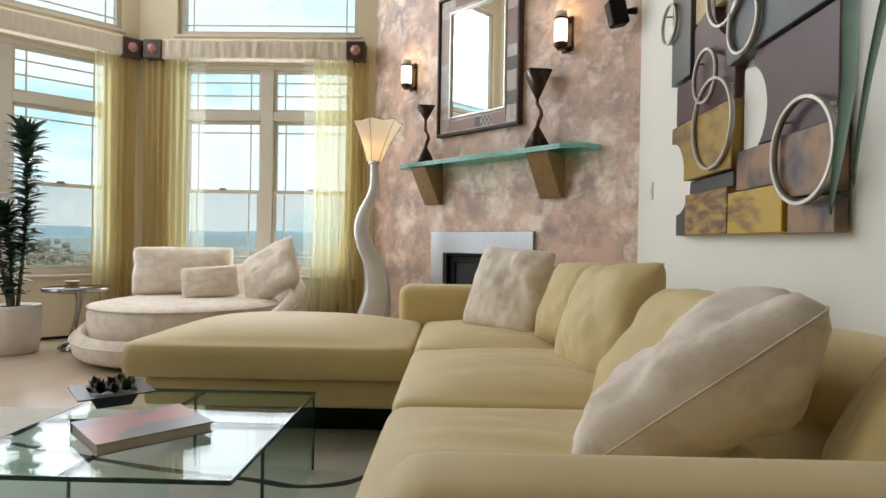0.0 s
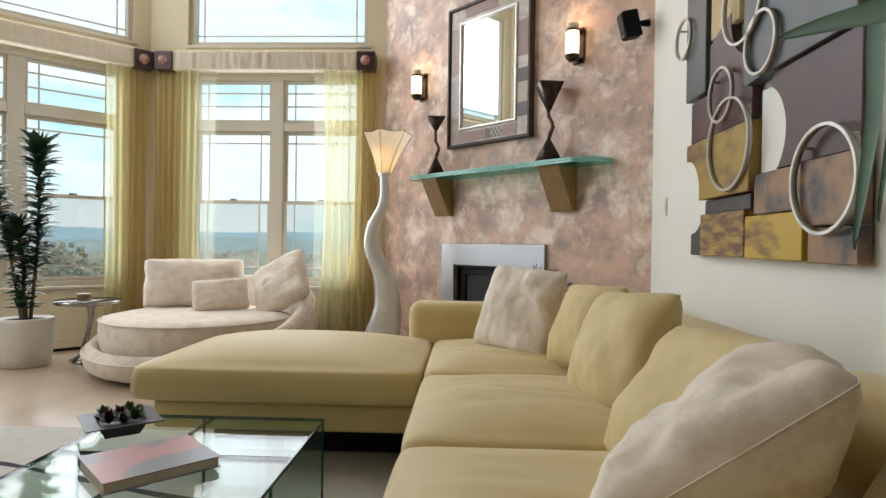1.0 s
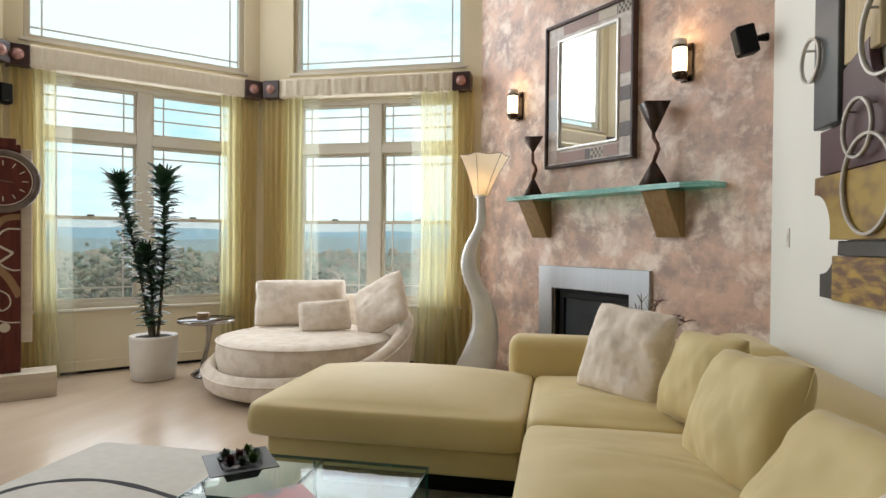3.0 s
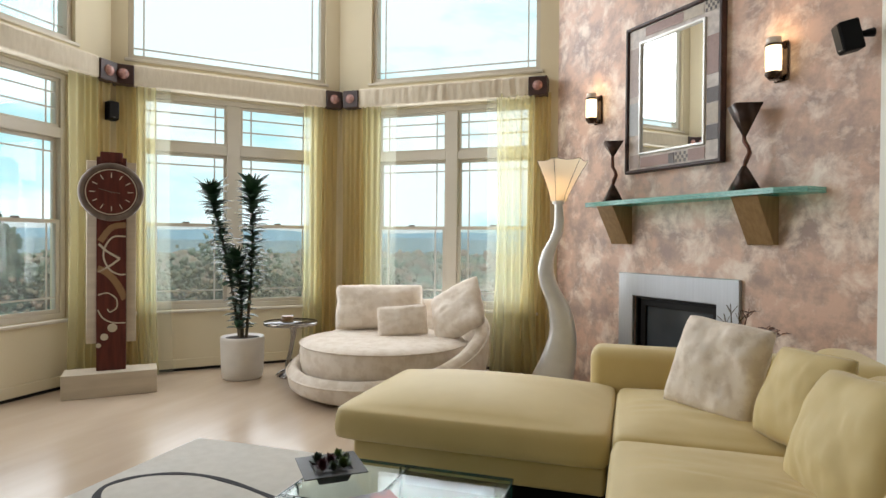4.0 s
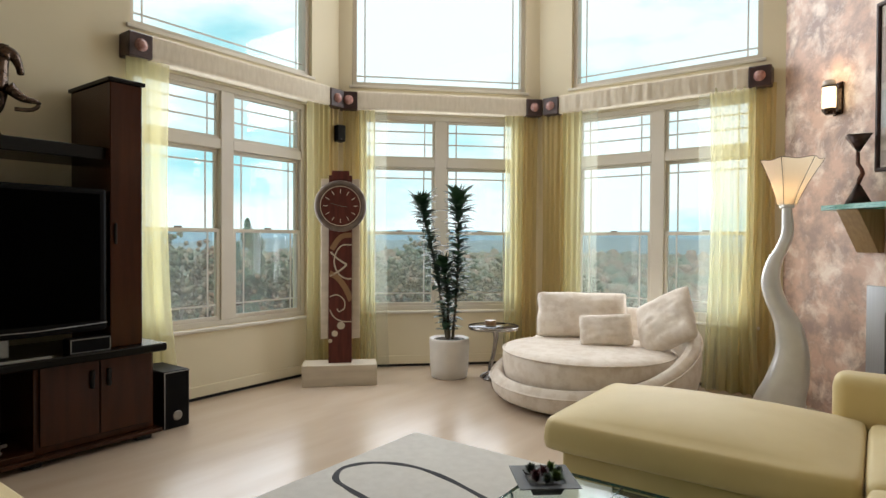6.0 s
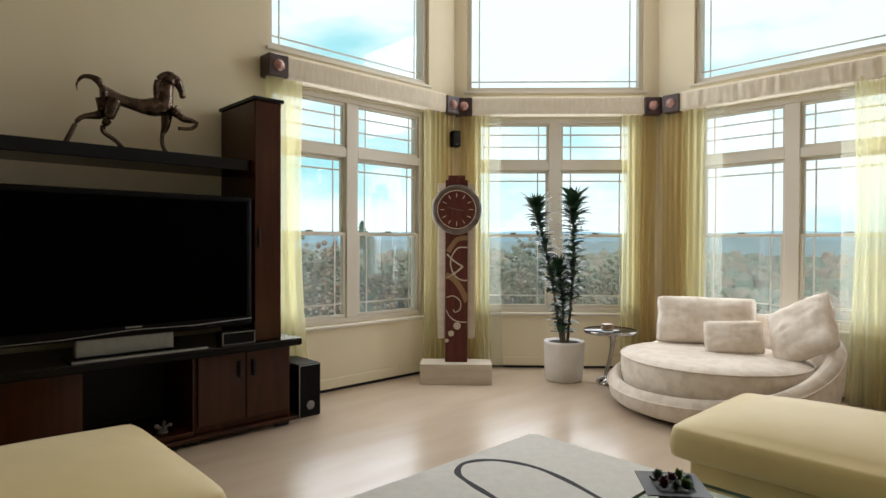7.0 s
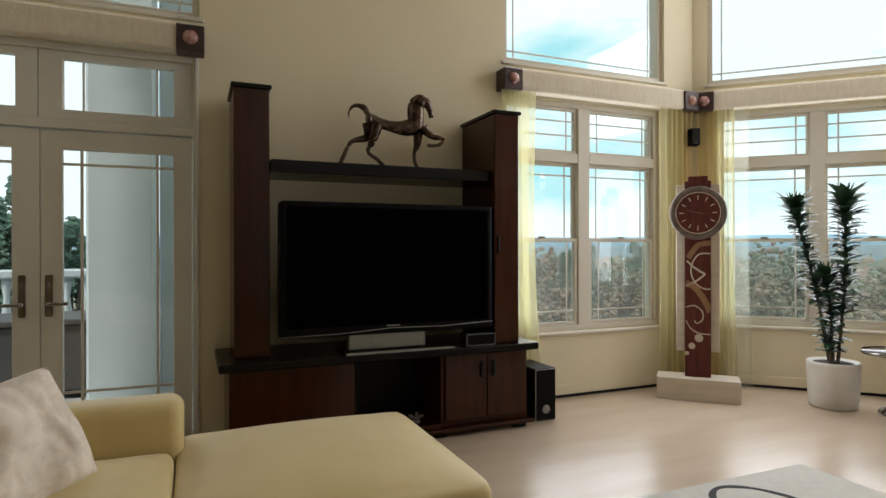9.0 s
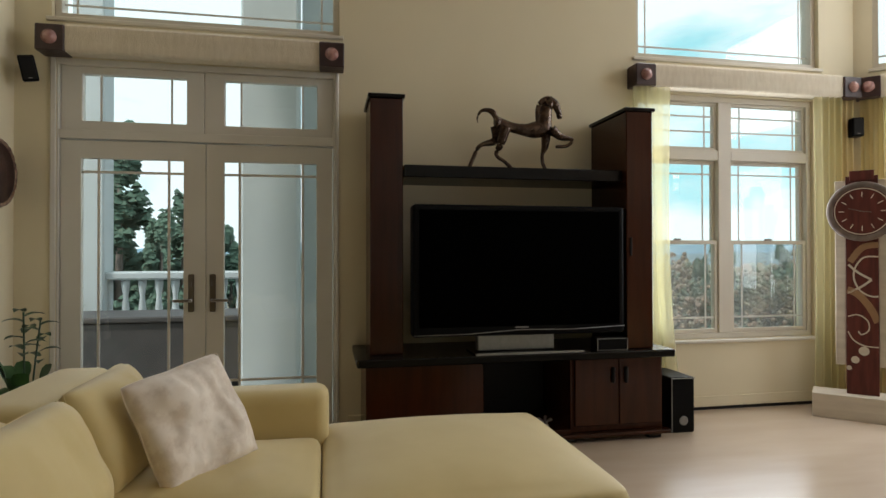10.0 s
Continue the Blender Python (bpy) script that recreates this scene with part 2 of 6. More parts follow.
def tube(points, radii, seg=10, bm=None, flat=(1, 1), closed=False):
    """A tapering tube along points."""
    bm = bm or bmesh.new()
    pts = [Vector(p) for p in points]
    n, rings = len(pts), []
    up = Vector((0, 0, 1))
    for k, p in enumerate(pts):
        d = (pts[(k + 1) % n] - pts[k - 1]) if closed else (pts[min(k + 1, n - 1)] - pts[max(k - 1, 0)])
        d.normalize()
        ref = up if abs(d.dot(up)) < 0.9 else Vector((0, 1, 0))
        s = d.cross(ref).normalized()
        u = s.cross(d)
        r = radii[k] if isinstance(radii, (list, tuple)) else radii
        rings.append([bm.verts.new(p + r * (flat[0] * math.cos(2 * math.pi * j / seg) * s + flat[1] * math.sin(2 * math.pi * j / seg) * u)) for j in range(seg)])
    pairs = list(zip(rings, rings[1:])) + ([(rings[-1], rings[0])] if closed else [])
    for a, b in pairs:
        for j in range(seg):
            f = bm.faces.new((a[j], a[(j + 1) % seg], b[(j + 1) % seg], b[j]))
            f.smooth = True
    if not closed:
        bm.faces.new(rings[0][::-1])
        bm.faces.new(rings[-1])
    return bm


def smooth_line(points, n=8):
    """Points on a smooth curve through the given ones."""
    pts = [Vector(p) for p in points]
    out = []
    for k in range(len(pts) - 1):
        a, b, c, d = pts[max(k - 1, 0)], pts[k], pts[k + 1], pts[min(k + 2, len(pts) - 1)]
        for j in range(n):
            t = j / n
            out.append(0.5 * (2 * b + (c - a) * t + (2 * a - 5 * b + 4 * c - d) * t * t + (3 * b - a - 3 * c + d) * t ** 3))
    return out + [pts[-1]]


def sheet(fn, nu, nv, bm=None, closed_u=False):
    """A surface fn(u, v) over the unit square."""
    bm = bm or bmesh.new()
    g = [[bm.verts.new(fn(i / nu, j / nv)) for j in range(nv + 1)] for i in range(nu + (0 if closed_u else 1))]
    w = len(g)
    for i in range(nu):
        for j in range(nv):
            f = bm.faces.new((g[i][j], g[(i + 1) % w][j], g[(i + 1) % w][j + 1], g[i][j + 1]))
            f.smooth = True
    return bm


def plate(outline, thick, m=None, bm=None, bevel=0.0):
    """A flat piece with the outline (x, z) in the plane y = 0, thick towards -y."""
    tmp = bmesh.new()
    vs = [tmp.verts.new((x, 0, z)) for x, z in outline]
    f = tmp.faces.new(vs)
    r = bmesh.ops.extrude_face_region(tmp, geom=[f])
    bmesh.ops.translate(tmp, verts=[v for v in r["geom"] if isinstance(v, bmesh.types.BMVert)], vec=(0, -thick, 0))
    bmesh.ops.recalc_face_normals(tmp, faces=tmp.faces[:])
    if bevel:
        bmesh.ops.bevel(tmp, geom=tmp.edges[:], offset=bevel, segments=1, affect="EDGES", clamp_overlap=True)
    bm = bm or bmesh.new()
    merge(bm, tmp, m)
    return bm


def cushion_edge(a, b, sx, sy, seed):
    corner = 0.06 * (abs(a) * abs(b)) ** 4
    pinch = 1 - (0.05 + 0.03 * noise.noise((a * 2 + seed, b, 7.0))) * (1 - a * a) * abs(b) ** 2 - corner
    pinch2 = 1 - (0.05 + 0.03 * noise.noise((a, b * 2 + seed, 3.0))) * (1 - b * b) * abs(a) ** 2 - corner
    return a * sx / 2 * pinch2, b * sy / 2 * pinch, 0.0


def cushion(sx, sy, sz, puff=0.55, n=24, wrinkle=0.0, seed=0, square=5.0):
    """A stuffed cushion, sx by sy across and sz thick in its middle, lying on its middle plane, with a seam round its edge."""
    bm = bmesh.new()

    def side(sign):
        def fn(u, v):
            a, b = 2 * u - 1, 2 * v - 1
            h = max(0.0, (1 - abs(a) ** square) * (1 - abs(b) ** square)) ** puff
            corner = 0.06 * (abs(a) * abs(b)) ** 4
            pinch = 1 - (0.05 + 0.03 * noise.noise((a * 2 + seed, b, 7.0))) * (1 - a * a) * abs(b) ** 2 - corner
            pinch2 = 1 - (0.05 + 0.03 * noise.noise((a, b * 2 + seed, 3.0))) * (1 - b * b) * abs(a) ** 2 - corner
            x, y, z = a * sx / 2 * pinch2, b * sy / 2 * pinch, sign * h * sz / 2
            if wrinkle:
                z += sign * wrinkle * h * noise.noise((x * 6 + seed, y * 6, sign * 3 + seed))
                z += sign * wrinkle * 0.35 * h * noise.noise((x * 14 + y * 9 + seed, y * 30 - x * 6, sign * 3))
            return Vector((x, y, z))
        return fn
    sheet(side(1), n, n, bm)
    sheet(side(-1), n, n, bm)
    bmesh.ops.remove_doubles(bm, verts=bm.verts[:], dist=1e-4)
    bmesh.ops.recalc_face_normals(bm, faces=bm.faces[:])
    return bm


def soft_box(x0, x1, y0, y1, z0, z1, r=0.05, crown=0.0, seg=4, cuts=10, bm=None, wrinkle=0.0):
    """An upholstered block with rounded edges and a crowned top."""
    tmp = bmesh.new()
    bmesh.ops.create_cube(tmp, size=1, matrix=Matrix.Translation(((x0 + x1) / 2, (y0 + y1) / 2, (z0 + z1) / 2)) @ Matrix.Diagonal((x1 - x0, y1 - y0, z1 - z0, 1)))
    bmesh.ops.bevel(tmp, geom=tmp.edges[:], offset=r, segments=seg, profile=0.5, affect="EDGES", clamp_overlap=True)
    long_edges = [e for e in tmp.edges if e.calc_length() > 0.15]
    bmesh.ops.subdivide_edges(tmp, edges=long_edges, cuts=cuts, use_grid_fill=True)
    cx, cy = (x0 + x1) / 2, (y0 + y1) / 2
    for v in tmp.verts:
        a, b = (v.co.x - cx) / (x1 - x0) * 2, (v.co.y - cy) / (y1 - y0) * 2
        up = (v.co.z - z0) / (z1 - z0)
        w = max(0, 1 - a ** 4) * max(0, 1 - b ** 4)
        v.co.z += crown * w * up
        if wrinkle:
            v.co.z += wrinkle * w * up * noise.noise(Vector((v.co.x * 6, v.co.y * 6, v.co.z * 6)))
    for f in tmp.faces:
        f.smooth = True
    bm = bm or bmesh.new()
    merge(bm, tmp)
    return bm


# ---- structure ----
HIGH = 4.9
TV_WALL = frame_of((-4.19, -1.8, 0), (0, 1))
BAY_WALL = frame_of((-4.19, 4.667, 0), (1, 1))
FAR_WALL = frame_of((-2.717, 6.14, 0), (1, 0))
FIRE_WALL = frame_of((-0.46, 6.14, 0), (1, -1))
ART_WALL = frame_of((1.44, 4.24, 0), (0, -1))
# unseen space beyond the seen walls, added to weaken bounce light
SIDE_WALL = frame_of((1.44, 0.55, 0), (1, 0))
END_WALL = frame_of((6.5, 0.55, 0), (0, -1))
BACK_WALL = frame_of((6.5, -1.8, 0), (-1, 0))
CORNERS = [(-4.19, -1.8), (-4.19, 4.667), (-2.717, 6.14), (-0.46, 6.14), (1.44, 4.24), (1.44, 0.55), (6.5, 0.55), (6.5, -1.8)]


def wall(name, m, length, openings, material, label, thick=0.2):
    """A wall with openings (s0, s1, z0, z1) that go right through it."""
    ss = sorted({0.0, length, *[v for o in openings for v in o[:2]]})
    zs = sorted({0.0, HIGH, *[v for o in openings for v in o[2:]]})
    solid = lambda i, j: 0 <= i < len(ss) - 1 and 0 <= j < len(zs) - 1 and not any(
        o[0] < (ss[i] + ss[i + 1]) / 2 < o[1] and o[2] < (zs[j] + zs[j + 1]) / 2 < o[3] for o in openings)
    bm, cache = bmesh.new(), {}

    def v(i, j, k):
        if (i, j, k) not in cache:
            cache[i, j, k] = bm.verts.new((ss[i], thick * k, zs[j]))
        return cache[i, j, k]
    for i in range(len(ss) - 1):
        for j in range(len(zs) - 1):
            if not solid(i, j):
                continue
            bm.faces.new((v(i, j, 0), v(i + 1, j, 0), v(i + 1, j + 1, 0), v(i, j + 1, 0)))
            bm.faces.new((v(i, j, 1), v(i, j + 1, 1), v(i + 1, j + 1, 1), v(i + 1, j, 1)))
            for di, dj, e in ((-1, 0, ((i, j + 1), (i, j))), (1, 0, ((i + 1, j), (i + 1, j + 1))), (0, -1, ((i, j), (i + 1, j))), (0, 1, ((i + 1, j + 1), (i, j + 1)))):
                if not solid(i + di, j + dj):
                    (a, b), (c, d) = e
                    bm.faces.new((v(a, b, 0), v(a, b, 1), v(c, d, 1), v(c, d, 0)))
    ob = link(name, bm, material)
    ob.matrix_basis = m
    return tagged(ob, label, "wall", kind="structure")


M_PINK = surf("sponged_plaster", (0.68, 0.455, 0.345), (0.40, 0.285, 0.235), 4.2, 0.42, bump=0.12, bump_scale=40, lo=0.42, hi=0.60, detail=9, rough_var=0.1, grain=0.64)
pn = M_PINK.node_tree
p_t = pn.nodes.new("ShaderNodeTexNoise")
p_t.inputs["Scale"].default_value, p_t.inputs["Detail"].default_value, p_t.inputs["Distortion"].default_value = 5.0, 12, 0.3
p_t.inputs["Roughness"].default_value = 0.66
p_c = pn.nodes.new("ShaderNodeTexCoord")
p_m = pn.nodes.new("ShaderNodeMapping")
p_m.inputs["Location"].default_value = (3.1, 1.7, 5.2)
p_r = pn.nodes.new("ShaderNodeMapRange")
p_r.inputs["From Min"].default_value, p_r.inputs["From Max"].default_value = 0.48, 0.64
p_x = pn.nodes.new("ShaderNodeMix")
p_x.data_type = "RGBA"
p_x.inputs["B"].default_value = (0.88, 0.74, 0.63, 1)
p_b = pn.nodes["Principled BSDF"]
p_old = p_b.inputs["Base Color"].links[0].from_socket
pn.links.new(p_c.outputs["Object"], p_m.inputs["Vector"])
pn.links.new(p_m.outputs["Vector"], p_t.inputs["Vector"])
pn.links.new(p_t.outputs["Fac"], p_r.inputs["Value"])
pn.links.new(p_r.outputs["Result"], p_x.inputs["Factor"])
pn.links.new(p_old, p_x.inputs["A"])
pn.links.new(p_x.outputs["Result"], p_b.inputs["Base Color"])

W_LOW, W_TOP, U_LOW, U_TOP = 0.57, 2.56, 2.84, 4.45
wall("wall_west", TV_WALL, 6.467, [(0.25, 2.06, 0, 2.57), (0.22, 2.09, U_LOW, U_TOP), (4.40, 6.06, W_LOW, W_TOP), (4.42, 6.12, U_LOW, U_TOP)], M_WALL,
     "tall cream painted wall with windows and french doors")
wall("wall_bay", BAY_WALL, 2.083, [(0.21, 1.87, W_LOW, W_TOP), (0.135, 1.935, U_LOW, U_TOP)], M_WALL, "cream painted bay wall with stacked windows")
wall("wall_north", FAR_WALL, 2.257, [(0.39, 2.05, W_LOW, W_TOP), (0.36, 2.085, U_LOW, U_TOP)], M_WALL, "cream painted wall with stacked windows")
wall("wall_fireplace", FIRE_WALL, 2.687, [(0.985, 1.735, 0.27, 0.815)], M_PINK, "sponge-painted mottled pink plaster fireplace wall", thick=0.45)
wall("wall_east", ART_WALL, 3.69, [], M_WHITEWALL, "plain off-white painted wall")
# dark taupe for the unseen closing walls, chosen to soak up fill light
M_DIMWALL = surf("unseen_wall_dim", (0.20, 0.15, 0.095), (0.17, 0.125, 0.08), 1.2, 0.75, bump=0.06, bump_scale=220)
wall("wall_south", BACK_WALL @ Matrix.Translation((9.0, 0, 0)), 1.69, [], M_WALL, "plain cream painted wall")
wall("wall_unseen_back", BACK_WALL, 9.0, [], M_DIMWALL, "unseen dark taupe wall added to cut bounce light")
wall("wall_side", SIDE_WALL, 5.06, [], M_DIMWALL, "unseen dark taupe wall added to cut bounce light")
wall("wall_end", END_WALL, 2.35, [], M_DIMWALL, "unseen dark taupe wall added to cut bounce light")

def slab(name, z0, z1, material, label, category):
    bm = bmesh.new()
    grow = [(x + (-0.2 if x < -4 else 0.2 if x > 1.4 else 0), y + (-0.2 if y < 0 else 0.2 if y > 6 or 0.5 < y < 0.6 else 0.08)) for x, y in CORNERS]
    lo = [bm.verts.new((x, y, z0)) for x, y in grow]
    hi = [bm.verts.new((x, y, z1)) for x, y in grow]
    n = len(grow)
    bm.faces.new(lo)
    bm.faces.new(hi[::-1])
    for k in range(n):
        bm.faces.new((lo[k], hi[k], hi[(k + 1) % n], lo[(k + 1) % n]))
    bmesh.ops.recalc_face_normals(bm, faces=bm.faces[:])
    return tagged(link(name, bm, material), label, category, kind="structure")


slab("floor", -0.15, 0.0, M_FLOOR, "pale polished wood floor", "floor")
slab("ceiling", HIGH, HIGH + 0.15, M_CEIL, "unseen high tan ceiling, darkened to cut fill light", "ceiling")

# skirting: low cream board, with a black strip for the shade in the gap below
def skirting(name, m, s0, s1):
    root = thing(name, m, "low cream baseboard over a black strip for the gap's shade", "baseboard", kind="structure")
    part("board", boxes((s0, s1, -0.018, -0.001, 0.025, 0.11), bevel=0.004), M_WALL, root)
    part("gap_shade", boxes((s0, s1, -0.014, -0.001, 0.001, 0.025)), M_BLACKBASE, root, "black strip painted for the shade under the board")


skirting("baseboard_1", TV_WALL, 2.15, 6.45)
skirting("baseboard_2", BAY_WALL, 0.02, 2.06)
skirting("baseboard_3", FAR_WALL, 0.02, 2.24)


def ring(s0, s1, z0, z1, i0, i1, j0, j1, y0, y1, bevel=0.004):
    """One closed frame between an outer and an inner rectangle."""
    bm = bmesh.new()
    loops = [[bm.verts.new((s, y, z)) for s, z in pts] for y in (y0, y1)
             for pts in (((s0, z0), (s1, z0), (s1, z1), (s0, z1)), ((i0, j0), (i1, j0), (i1, j1), (i0, j1)))]
    for a, b in ((0, 1), (1, 3), (3, 2), (2, 0)):
        for k in range(4):
            bm.faces.new((loops[a][k], loops[a][(k + 1) % 4], loops[b][(k + 1) % 4], loops[b][k]))
    bmesh.ops.recalc_face_normals(bm, faces=bm.faces[:])
    if bevel:
        sharp = [e for e in bm.edges if e.calc_face_angle(0) > 0.5]
        bmesh.ops.bevel(bm, geom=sharp, offset=bevel, segments=1, affect="EDGES", clamp_overlap=True)
    return bm


def rails(s0, s1, z0, z1, w, y0, y1, bevel=0.004):
    """A frame of even width."""
    return ring(s0, s1, z0, z1, s0 + w, s1 - w, z0 + w, z1 - w, y0, y1, bevel)


def glazed(root, s0, s1, z0, z1, y, bars, glass_name="pane"):
    """A pane with its thin bars; bars: ('h', z) or ('v', s)."""
    p = part(glass_name, boxes((s0, s1, y, y + 0.006, z0, z1)), M_GLASS, root)
    p.visible_shadow = False
    for kind, at in bars:
        row = (s0, s1, y - 0.006, y - 0.001, at - 0.007, at + 0.007) if kind == "h" else (at - 0.007, at + 0.007, y - 0.009, y - 0.0065, z0, z1)
        part("glazing_bar", boxes(row), M_MUNTIN, root)


def window(name, m, s0, s1, u0, u1, label):
    root = thing(name, m, label, "window", "bay windows", "structure")
    mid = (s0 + s1) / 2
    part("window_frame", rails(s0, s1, W_LOW, W_TOP, 0.045, 0.03, 0.13), M_TRIM, root)
    part("mullion", boxes((mid - 0.06, mid + 0.06, 0.025, 0.135, W_LOW + 0.045, W_TOP - 0.045), bevel=0.005), M_TRIM, root)
    part("window_sill", boxes((s0 - 0.05, s1 + 0.05, -0.035, 0.03, W_LOW - 0.03, W_LOW - 0.002), bevel=0.006), M_TRIM, root)
    for a, b in ((s0 + 0.045, mid - 0.06), (mid + 0.06, s1 - 0.045)):
        part("transom_bar", boxes((a, b, 0.028, 0.13, 2.035, 2.12), bevel=0.005), M_TRIM, root)
        c, d = a + 0.025, b - 0.025
        part("transom_sash", rails(a, b, 2.12, W_TOP - 0.045, 0.025, 0.05, 0.09), M_TRIM, root)
        glazed(root, c, d, 2.145, W_TOP - 0.07, 0.07, (("h", 2.275), ("h", 2.40), ("v", c + 0.08), ("v", d - 0.08)))
        part("upper_sash", rails(a, b, 1.345, 2.035, 0.028, 0.075, 0.11), M_TRIM, root)
        glazed(root, a + 0.028, b - 0.028, 1.373, 2.007, 0.09, (("h", 1.925), ("v", a + 0.11), ("v", b - 0.11)))
        part("lower_sash", rails(a, b, W_LOW + 0.045, 1.375, 0.032, 0.04, 0.073), M_TRIM, root)
        glazed(root, a + 0.032, b - 0.032, W_LOW + 0.077, 1.343, 0.055, (("h", 0.74), ("v", a + 0.11), ("v", b - 0.11)))
        scr = part("insect_screen", boxes((a + 0.02, b - 0.02, 0.118, 0.120, W_LOW + 0.06, 1.35)), M_SCREENMESH, root)
        scr.visible_shadow = False
        part("sash_lock", boxes(((a + b) / 2 - 0.03, (a + b) / 2 + 0.03, 0.035, 0.06, 1.375, 1.39), bevel=0.004), M_SILVER, root)
    part("upper_frame", rails(u0, u1, U_LOW, U_TOP, 0.045, 0.04, 0.14), M_TRIM, root)
    part("upper_sill", boxes((u0 - 0.03, u1 + 0.03, -0.02, 0.04, U_LOW - 0.03, U_LOW - 0.002), bevel=0.005), M_TRIM, root)
    glazed(root, u0 + 0.045, u1 - 0.045, U_LOW + 0.045, U_TOP - 0.045, 0.09,
           (("h", U_LOW + 0.115), ("v", u0 + 0.125), ("v", u1 - 0.125), ("h", U_TOP - 0.125)), "upper_pane")
    return root


window("window_1", TV_WALL, 4.40, 6.06, 4.42, 6.12, "twin double-hung window with prairie grilles and transoms")
window("window_2", BAY_WALL, 0.21, 1.87, 0.135, 1.935, "twin double-hung window with prairie grilles and transoms")
window("window_3", FAR_WALL, 0.39, 2.05, 0.36, 2.085, "twin double-hung window with prairie grilles and transoms")

# french doors with their transoms and the window above
door = thing("door_1", TV_WALL, "closed grey-white french double door with glass", "door", kind="structure")
part("door_frame", boxes((0.25, 0.262, 0.0, 0.15, 0, 2.57), (2.046, 2.06, 0.0, 0.15, 0, 2.57), (0.262, 2.046, 0.0, 0.15, 2.53, 2.57), (0.262, 2.046, 0.0, 0.15, 2.04, 2.10), bevel=0.003), M_DOORPAINT, door)
part("casing", boxes((0.215, 0.25, -0.014, -0.001, 0, 2.57), (2.06, 2.085, -0.014, -0.001, 0, 2.57), bevel=0.005), M_DOORPAINT, door)
part("threshold", boxes((0.25, 2.06, 0.0, 0.2, 0.001, 0.02), bevel=0.004), M_BLACKBASE, door)
for a, b in ((0.394, 1.05), (1.299, 1.931)):
    part("transom_sash", ring(a - 0.13, b + 0.115, 2.10, 2.53, a, b, 2.165, 2.482, 0.03, 0.09, 0.004), M_DOORPAINT, door)
    glazed(door, a, b, 2.165, 2.482, 0.06, (("v", a + 0.11), ("v", b - 0.10)))
for a, b, c, d, hand in ((0.265, 1.177, 0.392, 1.033, 1.085), (1.182, 2.041, 1.297, 1.928, 1.225)):
    leaf = part("door_leaf", ring(a, b, 0.022, 2.032, c, d, 0.28, 1.912, 0.02, 0.065, 0.003), M_DOORPAINT, door)
    p = part("door_pane", boxes((c, d, 0.04, 0.046, 0.28, 1.912)), M_GLASS, leaf)
    p.visible_shadow = False
    for row in ((c, d, 0.030, 0.039, 1.813, 1.831), (c, d, 0.030, 0.039, 0.378, 0.396), (c + 0.095, c + 0.113, 0.029, 0.038, 0.28, 1.912), (d - 0.105, d - 0.087, 0.029, 0.038, 0.28, 1.912)):
        part("glazing_bar", boxes(row, bevel=0.003), M_DOORPAINT, leaf)
    h = part("door_handle", boxes((hand - 0.02, hand + 0.02, 0.006, 0.02, 0.87, 1.13), bevel=0.006), M_HANDLE, leaf, "bronze lever handle on a tall plate")
    side = -1 if hand < 1.15 else 1
    part("lever", boxes((min(hand, hand + side * 0.11), max(hand, hand + side * 0.11), -0.04, -0.022, 0.94, 0.96), (hand - 0.01, hand + 0.01, -0.022, 0.006, 0.94, 0.96), bevel=0.005), M_HANDLE, h)
    part("thumb_turn", boxes((hand - 0.006, hand + 0.006, -0.006, 0.006, 1.045, 1.085), bevel=0.003), M_HANDLE, h)
upper = thing("window_4", TV_WALL, "tall upper window with prairie grille above doors", "window", kind="structure")
part("upper_frame", rails(0.22, 2.09, U_LOW, U_TOP, 0.045, 0.04, 0.14), M_TRIM, upper)
part("upper_sill", boxes((0.19, 2.12, -0.02, 0.04, U_LOW - 0.03, U_LOW - 0.002), bevel=0.005), M_TRIM, upper)
glazed(upper, 0.265, 2.045, U_LOW + 0.045, U_TOP - 0.045, 0.09, (("h", U_LOW + 0.115), ("v", 0.345), ("v", 1.965)), "upper_pane")

# daylight through the openings
def lamp_at(name, m, s, z, w, h, power, out=0.0):
    window_lamp(name, m @ Matrix.Translation((s, out, z)) @ Matrix.Rotation(radians(-90), 4, "X"), w, h, power)


DAY = 1.0
lamp_at("daylight_1", TV_WALL, 5.23, 1.56, 1.5, 1.8, 34 * DAY, 0.0)
lamp_at("daylight_2", BAY_WALL, 1.04, 1.56, 1.5, 1.8, 34 * DAY, 0.0)
lamp_at("daylight_3", FAR_WALL, 1.22, 1.56, 1.5, 1.8, 34 * DAY, 0.0)
lamp_at("daylight_4", TV_WALL, 5.26, 3.66, 1.5, 1.4, 40 * DAY, 0.0)
lamp_at("daylight_5", BAY_WALL, 1.04, 3.66, 1.5, 1.4, 40 * DAY, 0.0)
lamp_at("daylight_6", FAR_WALL, 1.22, 3.66, 1.5, 1.4, 40 * DAY, 0.0)
lamp_at("daylight_7", TV_WALL, 1.15, 1.2, 1.5, 1.7, 6 * DAY, 0.0)
lamp_at("daylight_8", TV_WALL, 1.15, 3.66, 1.5, 1.4, 15 * DAY, 0.0)


